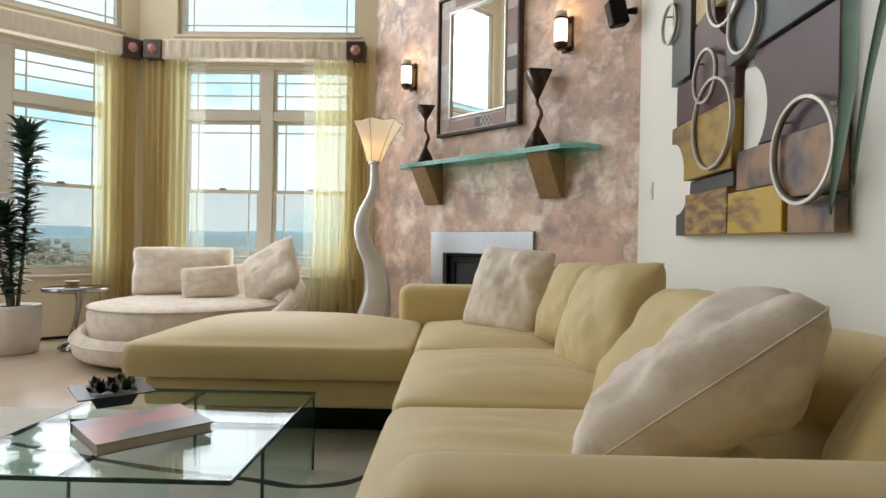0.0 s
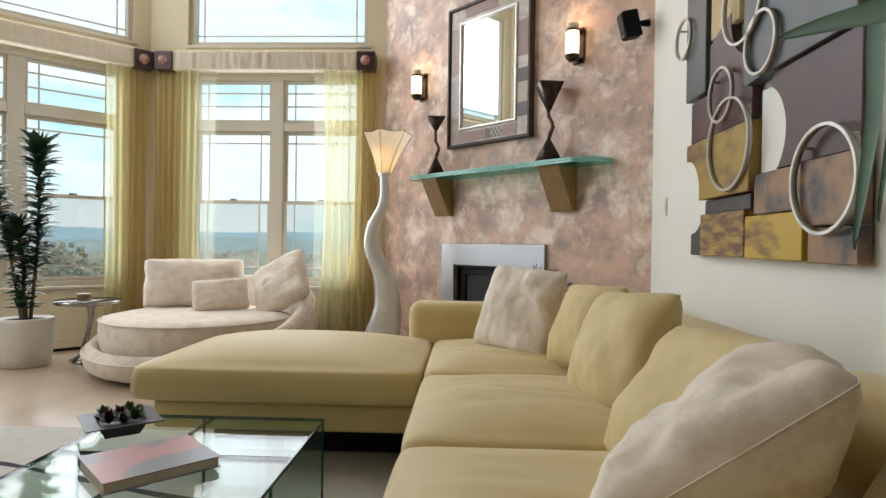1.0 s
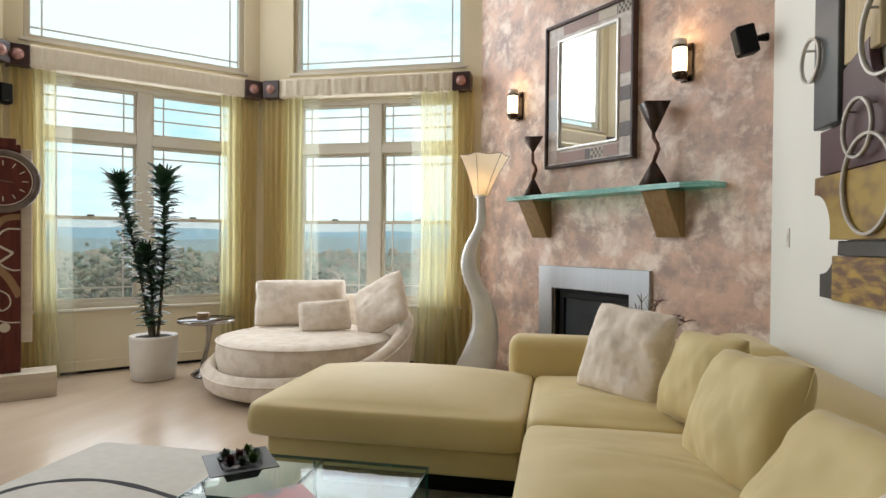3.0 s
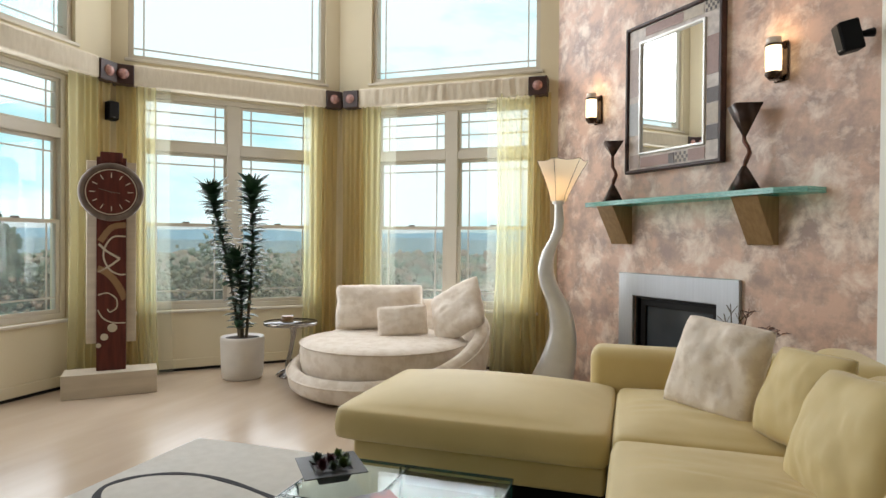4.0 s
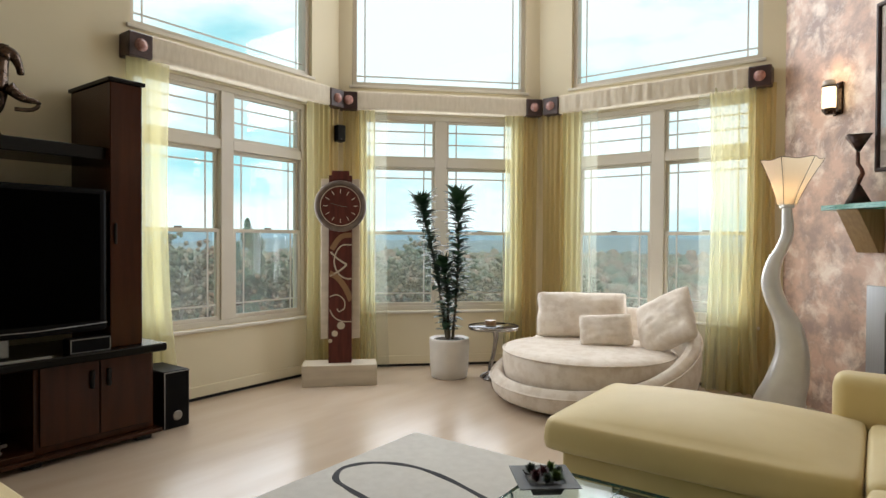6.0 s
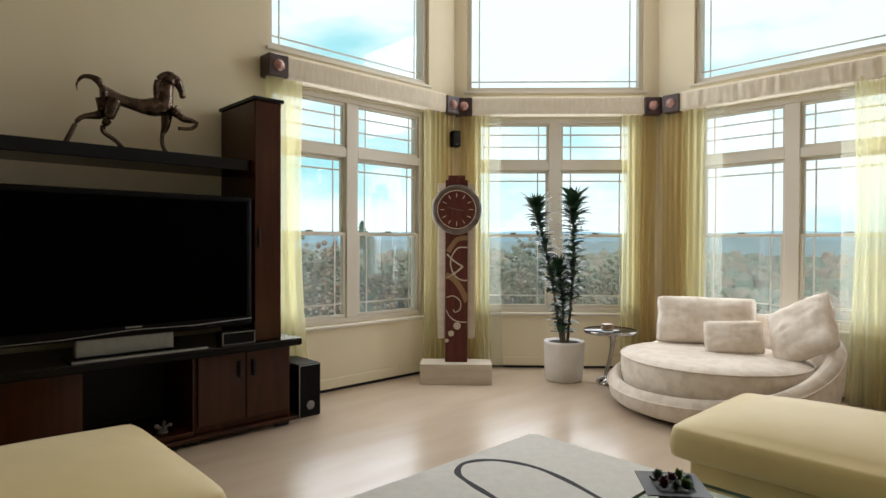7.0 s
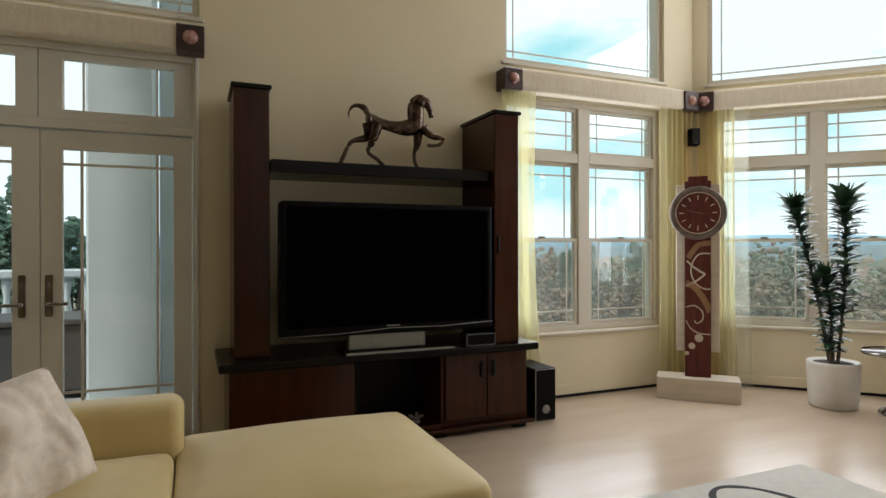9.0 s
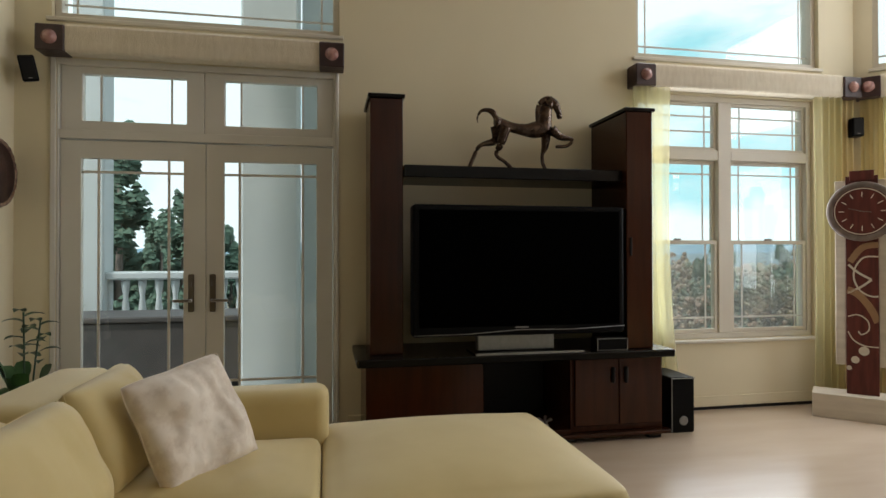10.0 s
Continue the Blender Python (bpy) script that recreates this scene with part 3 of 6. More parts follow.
# ---- sofas, rug, glass table ----
def puffed(x0, x1, y0, y1, z0, z1, r, crown, wrinkle=0.0, seed=0.0, n=44):
    """A seat cushion: straight lower edge, soft sides that swell a little, rolled top edge and a crowned, faintly creased top."""
    bm = bmesh.new()
    cx, cy, sx, sy = (x0 + x1) / 2, (y0 + y1) / 2, (x1 - x0) / 2, (y1 - y0) / 2

    def outline(k, inset):
        a = 2 * math.pi * k / (4 * n)
        c, d = math.cos(a), math.sin(a)
        e = 1.0 / max(abs(c), abs(d))
        q = (abs(c * e) * abs(d * e)) ** 10
        e *= 1 - 0.035 * q
        return cx + c * e * (sx - inset), cy + d * e * (sy - inset)

    rows = []
    for inset, z in ((0.03, z0), (0.012, z0 + 0.004), (0.003, z0 + 0.012), (-0.004, z0 + (z1 - z0) * 0.35), (0.0, z0 + (z1 - z0) * 0.7), (r * 0.18, z1 - r * 0.30), (r * 0.5, z1 - r * 0.08)):
        rows.append([bm.verts.new((*outline(k, inset), z)) for k in range(4 * n)])
    rings = 14
    for i in range(rings + 1):
        t = i / rings
        row = []
        for k in range(4 * n):
            x, y = outline(k, r)
            x, y = x + (cx - x) * t * 0.985, y + (cy - y) * t * 0.985
            u, v = abs(x - cx) / (sx - r), abs(y - cy) / (sy - r)
            w = max(0.0, 1 - u ** 2.6) ** 0.75 * max(0.0, 1 - v ** 2.6) ** 0.75
            z = z1 + crown * w
            if wrinkle:
                z += wrinkle * w * noise.noise((x * 4 + seed, y * 13 + 3 * x, seed)) + 0.5 * wrinkle * w * noise.noise((x * 9, y * 24 + 6 * x + seed, seed))
            row.append(bm.verts.new((x, y, z)))
        rows.append(row)
    for a, b in zip(rows, rows[1:]):
        for k in range(4 * n):
            f = bm.faces.new((a[k], a[(k + 1) % (4 * n)], b[(k + 1) % (4 * n)], b[k]))
            f.smooth = True
    bm.faces.new(rows[0][::-1])
    bm.faces.new(rows[-1])
    return bm


def plinth(root, *rows):
    part("plinth", boxes(*rows, bevel=0.005), M_BLACKBASE, root, "recessed black plinth")


sofa = thing("sectional_sofa", pose(0, 0, 0), "pale yellow upholstered sectional sofa with a long chaise", "sofa", "yellow sofas")
part("chaise_base", soft_box(-1.02, 0.12, 3.085, 3.94, 0.172, 0.295, 0.02, cuts=4), M_YELLOW, sofa)
part("chaise_cushion", puffed(-1.105, 0.142, 3.02, 3.98, 0.303, 0.447, 0.04, 0.075), M_YELLOW, sofa, "plump single chaise cushion", smooth=True)
part("seat_base", soft_box(0.17, 1.15, 1.20, 3.88, 0.172, 0.345, 0.02, cuts=4), M_YELLOW, sofa)
for a, b in ((3.02, 3.90), (2.17, 3.01), (1.22, 2.16)):
    part("seat_cushion", puffed(0.145, 0.97, a, b, 0.345, 0.455, 0.045, 0.045, wrinkle=0.008, seed=a), M_YELLOW, sofa, smooth=True)
part("far_arm", soft_box(0.0, 1.2, 3.90, 4.12, 0.12, 0.65, 0.06, cuts=6), M_YELLOW, sofa, smooth=True)
part("near_arm", soft_box(0.24, 1.22, 1.03, 1.215, 0.172, 0.675, 0.06, cuts=6), M_YELLOW, sofa, smooth=True)
part("back_panel", soft_box(1.12, 1.36, 1.05, 4.1, 0.172, 0.60, 0.03, cuts=8), M_YELLOW, sofa, smooth=True)
for a, b in ((3.47, 4.12), (2.27, 3.46), (1.04, 2.10)):
    part("back_roll", soft_box(1.06, 1.35, a, b, 0.46, 0.70, 0.118, seg=7, cuts=8), M_YELLOW, sofa, "rounded back roll", smooth=True)
plinth(sofa, (-0.85, 0.2, 3.32, 3.9, 0.0, 0.172), (0.25, 1.25, 1.08, 4.0, 0.0, 0.172))

sofa2 = thing("sectional_sofa", pose(0, 0, 0), "pale yellow sectional sofa whose chaise faces the television", "sofa", "yellow sofas")
part("chaise_base", soft_box(-2.84, -1.84, 0.2, 1.22, 0.172, 0.326, 0.02, cuts=4), M_YELLOW, sofa2)
part("chaise_cushion", puffed(-2.89, -1.79, 0.18, 1.27, 0.33, 0.432, 0.04, 0.07), M_YELLOW, sofa2, "plump single chaise cushion", smooth=True)
part("seat_base", soft_box(-2.60, -0.35, -0.95, 0.17, 0.15, 0.345, 0.02, cuts=4), M_YELLOW, sofa2)
for a, b in ((-2.60, -1.88), (-1.87, -1.13), (-1.12, -0.38)):
    part("seat_cushion", puffed(a, b, -0.75, 0.175, 0.35, 0.455, 0.045, 0.045, wrinkle=0.008, seed=a), M_YELLOW, sofa2, smooth=True)
part("far_arm", soft_box(-2.84, -2.61, -1.0, 0.21, 0.12, 0.65, 0.06, cuts=6), M_YELLOW, sofa2, smooth=True)
part("near_arm", soft_box(-0.37, -0.12, -1.0, 0.19, 0.12, 0.60, 0.06, cuts=6), M_YELLOW, sofa2, smooth=True)
part("back_panel", soft_box(-2.82, -0.14, -1.0, -0.77, 0.12, 0.60, 0.03, cuts=8), M_YELLOW, sofa2, smooth=True)
for a, b in ((-2.84, -2.0), (-1.98, -1.1), (-1.08, -0.14)):
    part("back_roll", soft_box(a, b, -1.02, -0.71, 0.565, 0.765, 0.098, seg=6, cuts=8), M_YELLOW, sofa2, "rounded back roll", smooth=True)
plinth(sofa2, (-2.75, -1.95, 0.1, 1.1, 0, 0.15), (-2.7, -0.3, -0.98, 0.1, 0, 0.15))


def seam_line(sx, sy, seed):
    """The closed line of a cushion's edge seam, on its middle plane."""
    pts = []
    for k in range(96):
        q, t = k // 24, (k % 24) / 12 - 1
        a, b = ((t, -1), (1, t), (-t, 1), (-1, -t))[q]
        pts.append(Vector(cushion_edge(a, b, sx, sy, seed)) + Vector((0, 0, 0)))
    return pts


def loose(name, m, size, material, label, group="", category="cushion", puff=0.5, wrinkle=0.02, seed=0, square=3.2):
    ob = link(name, cushion(*size, puff=puff, wrinkle=wrinkle, seed=seed, square=square), material, smooth=True)
    ob.matrix_basis = m
    part("seam", tube(seam_line(size[0], size[1], seed), 0.0018, 6, closed=True), material, ob)
    return tagged(ob, label, category, group)


def standing(x, y, z, lean, turn, spin=0.0):
    """A cushion stood on edge at its middle point: faces -x before the turn, leaning back by lean degrees."""
    return pose(x, y, z, 0, 0, turn) @ pose(0, 0, 0, 0, -90 + lean, 0) @ pose(0, 0, 0, 0, 0, spin)


BACK = "plain yellow back cushion resting on the sofa"
loose("back_cushion", standing(0.82, 3.08, 0.645, 22, 26, 2), (0.38, 0.38, 0.16), M_YELLOW, BACK, "sofa back cushions", seed=1, wrinkle=0.02, square=2.6)
loose("back_cushion", standing(0.83, 2.58, 0.638, 22, 14, 4), (0.42, 0.48, 0.20), M_YELLOW, BACK, "sofa back cushions", seed=2, wrinkle=0.03, square=2.3)
loose("back_cushion", standing(0.84, 1.97, 0.61, 34, 6, 3), (0.42, 0.56, 0.17), M_YELLOW, BACK, "sofa back cushions", seed=3, wrinkle=0.03, square=2.6)
loose("throw_pillow", standing(0.575, 3.45, 0.67, 22, 50, -4), (0.44, 0.44, 0.15), M_PILLOW, "cream jacquard throw pillow propped by the sofa arm", "throw pillows", "pillow", seed=4, wrinkle=0.045)
loose("throw_pillow", standing(0.75, 1.62, 0.645, 50, -30, 6), (0.48, 0.36, 0.19), M_PILLOW, "cream jacquard throw pillow propped at the sofa's end", "throw pillows", "pillow", seed=5, wrinkle=0.06)
loose("back_cushion", standing(0.98, 1.44, 0.61, 24, -34), (0.36, 0.34, 0.15), M_YELLOW, "small yellow cushion behind a throw pillow", "sofa back cushions", seed=6)
loose("back_cushion", standing(-2.27, -0.56, 0.64, 24, -90), (0.40, 0.60, 0.20), M_YELLOW, BACK, "sofa back cushions", seed=7, wrinkle=0.02)
loose("back_cushion", standing(-1.62, -0.56, 0.64, 24, -92), (0.40, 0.62, 0.20), M_YELLOW, BACK, "sofa back cushions", seed=8, wrinkle=0.02)
loose("throw_pillow", standing(-2.20, -0.28, 0.65, 24, 228, 9), (0.44, 0.44, 0.14), M_PILLOW, "cream pillow with pale rectangles propped by the sofa arm", "throw pillows", "pillow", seed=9, wrinkle=0.05)

rug = thing("rug", pose(0, 0, 0), "pale grey rug with a thin black looping line", "rug")
part("carpet", boxes((-2.29, 0.3, 1.35, 3.56, 0.001, 0.012), bevel=0.004), M_RUG, rug)

table = thing("coffee_table", pose(0, 0, 0), "low clear glass coffee table of joined glass panels", "table")
TX0, TX1, TY0, TY1, TZ = -0.97, -0.21, 1.97, 2.82, 0.31
for x0, x1 in ((TX0, -0.635), (-0.63, TX1)):
    for y0, y1 in ((TY0, 2.415), (2.42, TY1)):
        part("top_panel", boxes((x0, x1, y0, y1, TZ - 0.010, TZ)), M_TABLEGLASS, table)
for row in ((TX0, TX1, TY1 - 0.001, TY1 + 0.003, TZ - 0.011, TZ + 0.001), (TX0, TX1, TY0 - 0.003, TY0 + 0.001, TZ - 0.011, TZ + 0.001), (TX1 - 0.001, TX1 + 0.003, TY0, TY1, TZ - 0.011, TZ + 0.001),
            (TX0 - 0.003, TX0 + 0.001, TY0, TY1, TZ - 0.011, TZ + 0.001), (-0.635, -0.63, TY0, TY1, TZ - 0.011, TZ + 0.0005), (TX0, TX1, 2.415, 2.42, TZ - 0.011, TZ + 0.0005)):
    part("panel_edge", boxes(row), M_GLASSEDGE, table, "dark green polished edge")
for row in ((TX1 - 0.008, TX1 - 0.002, TY0 + 0.25, TY1 - 0.002, 0.013, TZ - 0.012), (TX0 + 0.3, TX1 - 0.01, TY1 - 0.008, TY1 - 0.002, 0.013, TZ - 0.012),
            (TX0 + 0.002, TX0 + 0.008, TY0 + 0.1, TY1 - 0.3, 0.013, TZ - 0.012), (TX0 + 0.1, TX1 - 0.2, TY0 + 0.1, TY0 + 0.106, 0.013, TZ - 0.012)):
    part("leg_panel", boxes(row), M_TABLEGLASS, table, "upright clear glass leg panel")
for x, y in ((TX1 - 0.004, TY1 - 0.004), (TX1 - 0.004, TY0 + 0.25), (TX0 + 0.3, TY1 - 0.005), (TX0 + 0.004, TY1 - 0.3)):
    part("leg_edge", boxes((x - 0.004, x + 0.004, y - 0.004, y + 0.004, 0.013, TZ - 0.012)), M_GLASSEDGE, table)


# ---- valances, curtains ----
def knob_box(m, s, z=2.655):
    root = thing("curtain_box", m @ Matrix.Translation((s, 0, z)), "dark maroon corner box with a pink stone knob", "curtain fitting", "valance corner boxes")
    part("case", boxes((-0.085, 0.085, -0.15, -0.002, -0.085, 0.085), bevel=0.006), M_BOXWOOD, root)
    turn = Matrix.Translation((0, -0.15, 0)) @ Matrix.Rotation(radians(90), 4, "X")
    part("knob", lathe([(0.046, 0.0), (0.046, 0.008), (0.036, 0.014), (0.036, 0.018), (0.026, 0.03), (0.012, 0.036), (0.001, 0.037)], 20, turn), M_KNOB, root, "ringed pink stone knob")


def valance(m, s0, s1, gathered, label):
    def fn(u, v):
        s = s0 + (s1 - s0) * u
        ripple = (0.013 * noise.noise((u * 34, v * 2.2, 4.0)) + 0.006 * noise.noise((u * 90, v * 5, 1.0)) if gathered else 0.002 * math.sin(u * 40))
        a = v * 2 * math.pi
        return Vector((s, -0.075 + 0.062 * max(-1, min(1, 1.5 * math.cos(a))) + (ripple if math.cos(a) < 0 else 0), 2.66 + 0.088 * max(-1, min(1, 1.4 * math.sin(a))) + ripple * 0.4))
    root = thing("valance", m, label, "valance", "window valances")
    part("cloth", sheet(fn, 110, 20), M_FABRICVAL, root, smooth=True)
    part("mounting_board", boxes((s0, s1, -0.12, -0.002, 2.745, 2.757), bevel=0.002), M_WALL, root)
    return root


for m, a, b, g in ((TV_WALL, 4.425, 6.313, False), (BAY_WALL, 0.10, 1.985, False), (FAR_WALL, 0.197, 2.087, True), (TV_WALL, 0.265, 2.035, False)):
    knob_box(m, a)
    knob_box(m, b)
    valance(m, a + 0.086, b - 0.086, g, "gathered cream cloth valance over a window" if g else "flat cream cloth valance board over an opening")


def curtain(m, s0, s1, folds, material, label, foot=0.0, seed=0.0, off=-0.10, amp=0.022, spread=0.0, n=90):
    def fn(u, v):
        z = 2.60 * (1 - v) + 0.006
        w = 1 - 0.10 * math.sin(math.pi * min(1, v * 1.1)) + spread * v ** 3
        s = (s0 + s1) / 2 + (u - 0.5) * (s1 - s0) * w + foot * v ** 4
        f = u * folds * 2 * math.pi
        y = off + amp * (0.5 + 0.6 * v) * math.sin(f + 0.5 * math.sin(7 * u + seed) + 0.5 * math.sin(3 * v + seed))
        y += 0.012 * noise.noise((u * 9 + seed, v * 3, seed)) - (0.06 * max(0, v - 0.93) * 10 * (0.5 + 0.5 * math.sin(f * 0.5 + seed)))
        return Vector((s, y, z))
    ob = link("curtain", sheet(fn, n, 26), material, smooth=True)
    ob.matrix_basis = m
    return tagged(ob, label, "curtain", "olive curtains")


LAB_S, LAB_D = "sheer olive-yellow curtain hanging beside a window", "olive-gold drape gathered in the bay corner"
LAB_W = "white sheer inner edge of an olive curtain"
curtain(TV_WALL, 4.34, 4.66, 2, M_SHEER, LAB_S, 0.10, 1.0, -0.11, 0.03)
curtain(TV_WALL, 4.36, 4.62, 3, M_SHEER, LAB_S, 0.08, 1.4, -0.06, 0.015)
curtain(TV_WALL, 5.98, 6.26, 4, M_SHEER, LAB_S, -0.02, 2.0)
curtain(TV_WALL, 6.18, 6.42, 4, M_DRAPE, LAB_D, 0.0, 2.5, -0.05)
curtain(BAY_WALL, 0.20, 0.36, 3, M_SHEER, LAB_S, 0.03, 3.0)
curtain(BAY_WALL, 0.34, 0.48, 3, M_WHITESHEER, LAB_W, 0.03, 3.2, -0.085, 0.014)
curtain(BAY_WALL, 0.04, 0.26, 3, M_DRAPE, LAB_D, 0.02, 3.5, -0.05)
curtain(BAY_WALL, 1.68, 1.88, 3, M_SHEER, LAB_S, 0.0, 4.0)
curtain(BAY_WALL, 1.80, 2.05, 4, M_DRAPE, LAB_D, 0.0, 4.5, -0.05)
curtain(FAR_WALL, 0.06, 0.36, 5, M_DRAPE, LAB_D, 0.0, 5.0, -0.05)
curtain(FAR_WALL, 0.32, 0.52, 3, M_SHEER, LAB_S, 0.0, 5.5)
curtain(FAR_WALL, 0.49, 0.68, 3, M_WHITESHEER, LAB_W, 0.0, 5.7, -0.085, 0.014)
curtain(FAR_WALL, 1.60, 1.80, 4, M_WHITESHEER, LAB_W, 0.02, 6.2, -0.09, 0.016)
curtain(FAR_WALL, 1.70, 2.06, 5, M_SHEER, LAB_S, 0.0, 6.0, -0.12, 0.035, 0.25)
curtain(FAR_WALL, 1.98, 2.20, 4, M_DRAPE, LAB_D, -0.07, 6.5, -0.055, 0.03, 0.9)

# ---- round lounge seat ----
lounge = thing("round_lounge_chair", pose(-1.725, 5.13, 0) @ Matrix.Diagonal((1.075, 1.075, 1.0, 1.0)), "round beige chenille lounge chair with a low curved back", "armchair")
part("seat_cushion", lathe([(0.40, 0.13), (0.58, 0.135), (0.615, 0.17), (0.634, 0.26), (0.638, 0.34), (0.630, 0.395), (0.615, 0.412), (0.53, 0.430), (0.30, 0.442), (0.01, 0.444)], 64, Matrix.Translation((-0.01, -0.03, 0))), M_BEIGE, lounge, "thick round seat cushion")
part("seat_piping", tube([(-0.01 + 0.634 * math.cos(a), -0.03 + 0.634 * math.sin(a), 0.400) for a in [k * math.pi / 32 for k in range(64)]], 0.007, 6, closed=True), M_BEIGE, lounge)
part("foot_ring", lathe([(0.55, 0.0), (0.60, 0.002), (0.60, 0.03), (0.55, 0.032)], 48, cap=False), M_BLACKBASE, lounge, "dark recessed foot ring")


def wrap_height(u):
    """Top of the padded band: a low lip in front that climbs round both sides to the back."""
    a = (360 * u - 68 + 180) % 360 - 180
    return 0.205 + 0.46 * math.exp(-(abs(a) / 88) ** 2.4)


def wrap_band(u, v):
    top, a = wrap_height(u), 2 * math.pi * u
    lean = 0.10 * (top - 0.165)
    rows = [(0.58, 0.03), (0.675, 0.032), (0.722, 0.055), (0.742, 0.10), (0.748 + lean, 0.45 * (top + 0.13)), (0.742 + lean, top - 0.045), (0.715 + lean, top - 0.006), (0.685 + lean, top + 0.004), (0.655 + lean * 0.8, top - 0.03), (0.63, 0.10)]
    k = min(v * (len(rows) - 1), len(rows) - 1.0001)
    i, f = int(k), k - int(k)
    p0, p1, p2, p3 = rows[max(i - 1, 0)], rows[i], rows[i + 1], rows[min(i + 2, len(rows) - 1)]
    r, z = (0.5 * (2 * p1[j] + (p2[j] - p0[j]) * f + (2 * p0[j] - 5 * p1[j] + 4 * p2[j] - p3[j]) * f * f + (3 * p1[j] - p0[j] - 3 * p2[j] + p3[j]) * f ** 3) for j in (0, 1))
    r += 0.006 * noise.noise((4 * math.cos(a), 4 * math.sin(a), z * 7))
    return Vector((r * math.cos(a), r * math.sin(a), z))


part("padded_band", sheet(wrap_band, 96, 36, closed_u=True), M_BEIGE, lounge, "padded band that climbs from a low lip to the back", smooth=True)
part("band_piping", tube([Vector((math.cos(2 * math.pi * k / 96) * (0.750 + 0.10 * (wrap_height(k / 96) - 0.165)), math.sin(2 * math.pi * k / 96) * (0.750 + 0.10 * (wrap_height(k / 96) - 0.165)), wrap_height(k / 96) - 0.05)) for k in range(96)], 0.006, 6, closed=True), M_BEIGE, lounge)
loose("throw_pillow", pose(-1.93, 5.43, 0.635, 0, 0, 24) @ pose(0, 0, 0, 72, 0, 0), (0.80, 0.42, 0.22), M_BEIGE, "long beige chenille pillow on the round chair", "lounge pillows", "pillow", seed=11, wrinkle=0.03, square=2.4)
loose("throw_pillow", pose(-1.19, 5.36, 0.64, 0, 0, -26) @ pose(0, 0, 0, 62, 0, 0) @ pose(0, 0, 0, 0, 0, 33), (0.52, 0.50, 0.22), M_BEIGE, "large square beige pillow leaning on the round chair", "lounge pillows", "pillow", seed=12, wrinkle=0.045, square=2.4)
loose("throw_pillow", pose(-1.61, 5.18, 0.56, 0, 0, 22) @ pose(0, 0, 0, 66, 0, 0) @ pose(0, 0, 0, 0, 0, 4), (0.43, 0.27, 0.13), M_BEIGE, "small rectangular beige pillow in front of the larger ones", "lounge pillows", "pillow", seed=13, square=2.6)


# ---- fireplace wall ----
# fire glass: a grey-blue reflection is painted into the base colour
M_FIREGLASS = surf("fire_glass", (0.030, 0.038, 0.045), (0.045, 0.055, 0.065), 3, 0.10)
M_MIRROR = surf("mirror_silver", (0.93, 0.95, 0.94), (0.93, 0.95, 0.94), 1, 0.01, metal=1.0)
fire = thing("fireplace", FIRE_WALL, "brushed steel framed gas fireplace set in the wall", "fireplace")
part("surround", ring(0.835, 1.905, 0.08, 0.99, 0.985, 1.735, 0.27, 0.815, -0.03, -0.002), M_STEEL, fire)
part("firebox", boxes((0.99, 1.73, 0.38, 0.40, 0.275, 0.81), (0.99, 1.005, 0.0, 0.38, 0.275, 0.81), (1.715, 1.73, 0.0, 0.38, 0.275, 0.81), (1.005, 1.715, 0.0, 0.38, 0.275, 0.29), (1.005, 1.715, 0.0, 0.38, 0.795, 0.81)), M_BLACKBASE, fire)
part("inner_frame", rails(1.01, 1.71, 0.295, 0.79, 0.05, 0.03, 0.06), M_BLACKBASE, fire)
part("fire_glass", boxes((1.06, 1.66, 0.05, 0.056, 0.345, 0.74)), M_FIREGLASS, fire, "dark glass front with its grey-blue reflection painted in")

M_FRAMEBED = surf("mottled_frame", (0.62, 0.55, 0.49), (0.44, 0.38, 0.34), 16, 0.35, lo=0.4, hi=0.62)
mirror = thing("wall_mirror", FIRE_WALL, "rectangular wall mirror in a patchwork mosaic frame", "mirror")
part("outer_frame", rails(0.91, 1.775, 1.76, 2.89, 0.025, -0.06, -0.002, 0.006), M_BOXWOOD, mirror, "dark maroon outer moulding")
part("frame_bed", rails(0.935, 1.75, 1.785, 2.865, 0.125, -0.04, -0.002, 0.004), M_FRAMEBED, mirror, "mottled pewter inner frame")
part("inner_moulding", rails(1.045, 1.64, 1.895, 2.755, 0.018, -0.055, -0.03, 0.004), M_PEWTER, mirror)
part("glass", boxes((1.055, 1.63, -0.035, -0.005, 1.905, 2.745)), M_MIRROR, mirror, "bright silvered glass")
M_MOS = [surf(f"mosaic_{k}", c, None, 50, 0.4, bump=0.3, bump_scale=90) for k, c in enumerate(((0.34, 0.22, 0.19), (0.52, 0.45, 0.36), (0.13, 0.11, 0.105), (0.42, 0.33, 0.29), (0.42, 0.42, 0.42)))]
MOSAIC = [(1.06, 1.33, 1.80, 1.875, 0), (1.33, 1.38, 1.80, 1.875, 2), (1.50, 1.64, 1.80, 1.88, 0), (0.95, 1.05, 1.80, 1.90, 3), (0.945, 1.035, 2.05, 2.30, 4), (1.65, 1.74, 2.36, 2.62, 0),
          (1.65, 1.74, 1.92, 2.02, 2), (1.65, 1.74, 2.03, 2.16, 1), (1.65, 1.74, 2.17, 2.27, 2), (1.10, 1.45, 2.785, 2.855, 0), (1.45, 1.62, 2.785, 2.855, 1), (0.945, 1.035, 2.35, 2.72, 3)]
for a, b, c, d, k in MOSAIC:
    part("mosaic_tile", boxes((a, b, -0.044, -0.040, c, d), bevel=0.001), M_MOS[k], mirror)
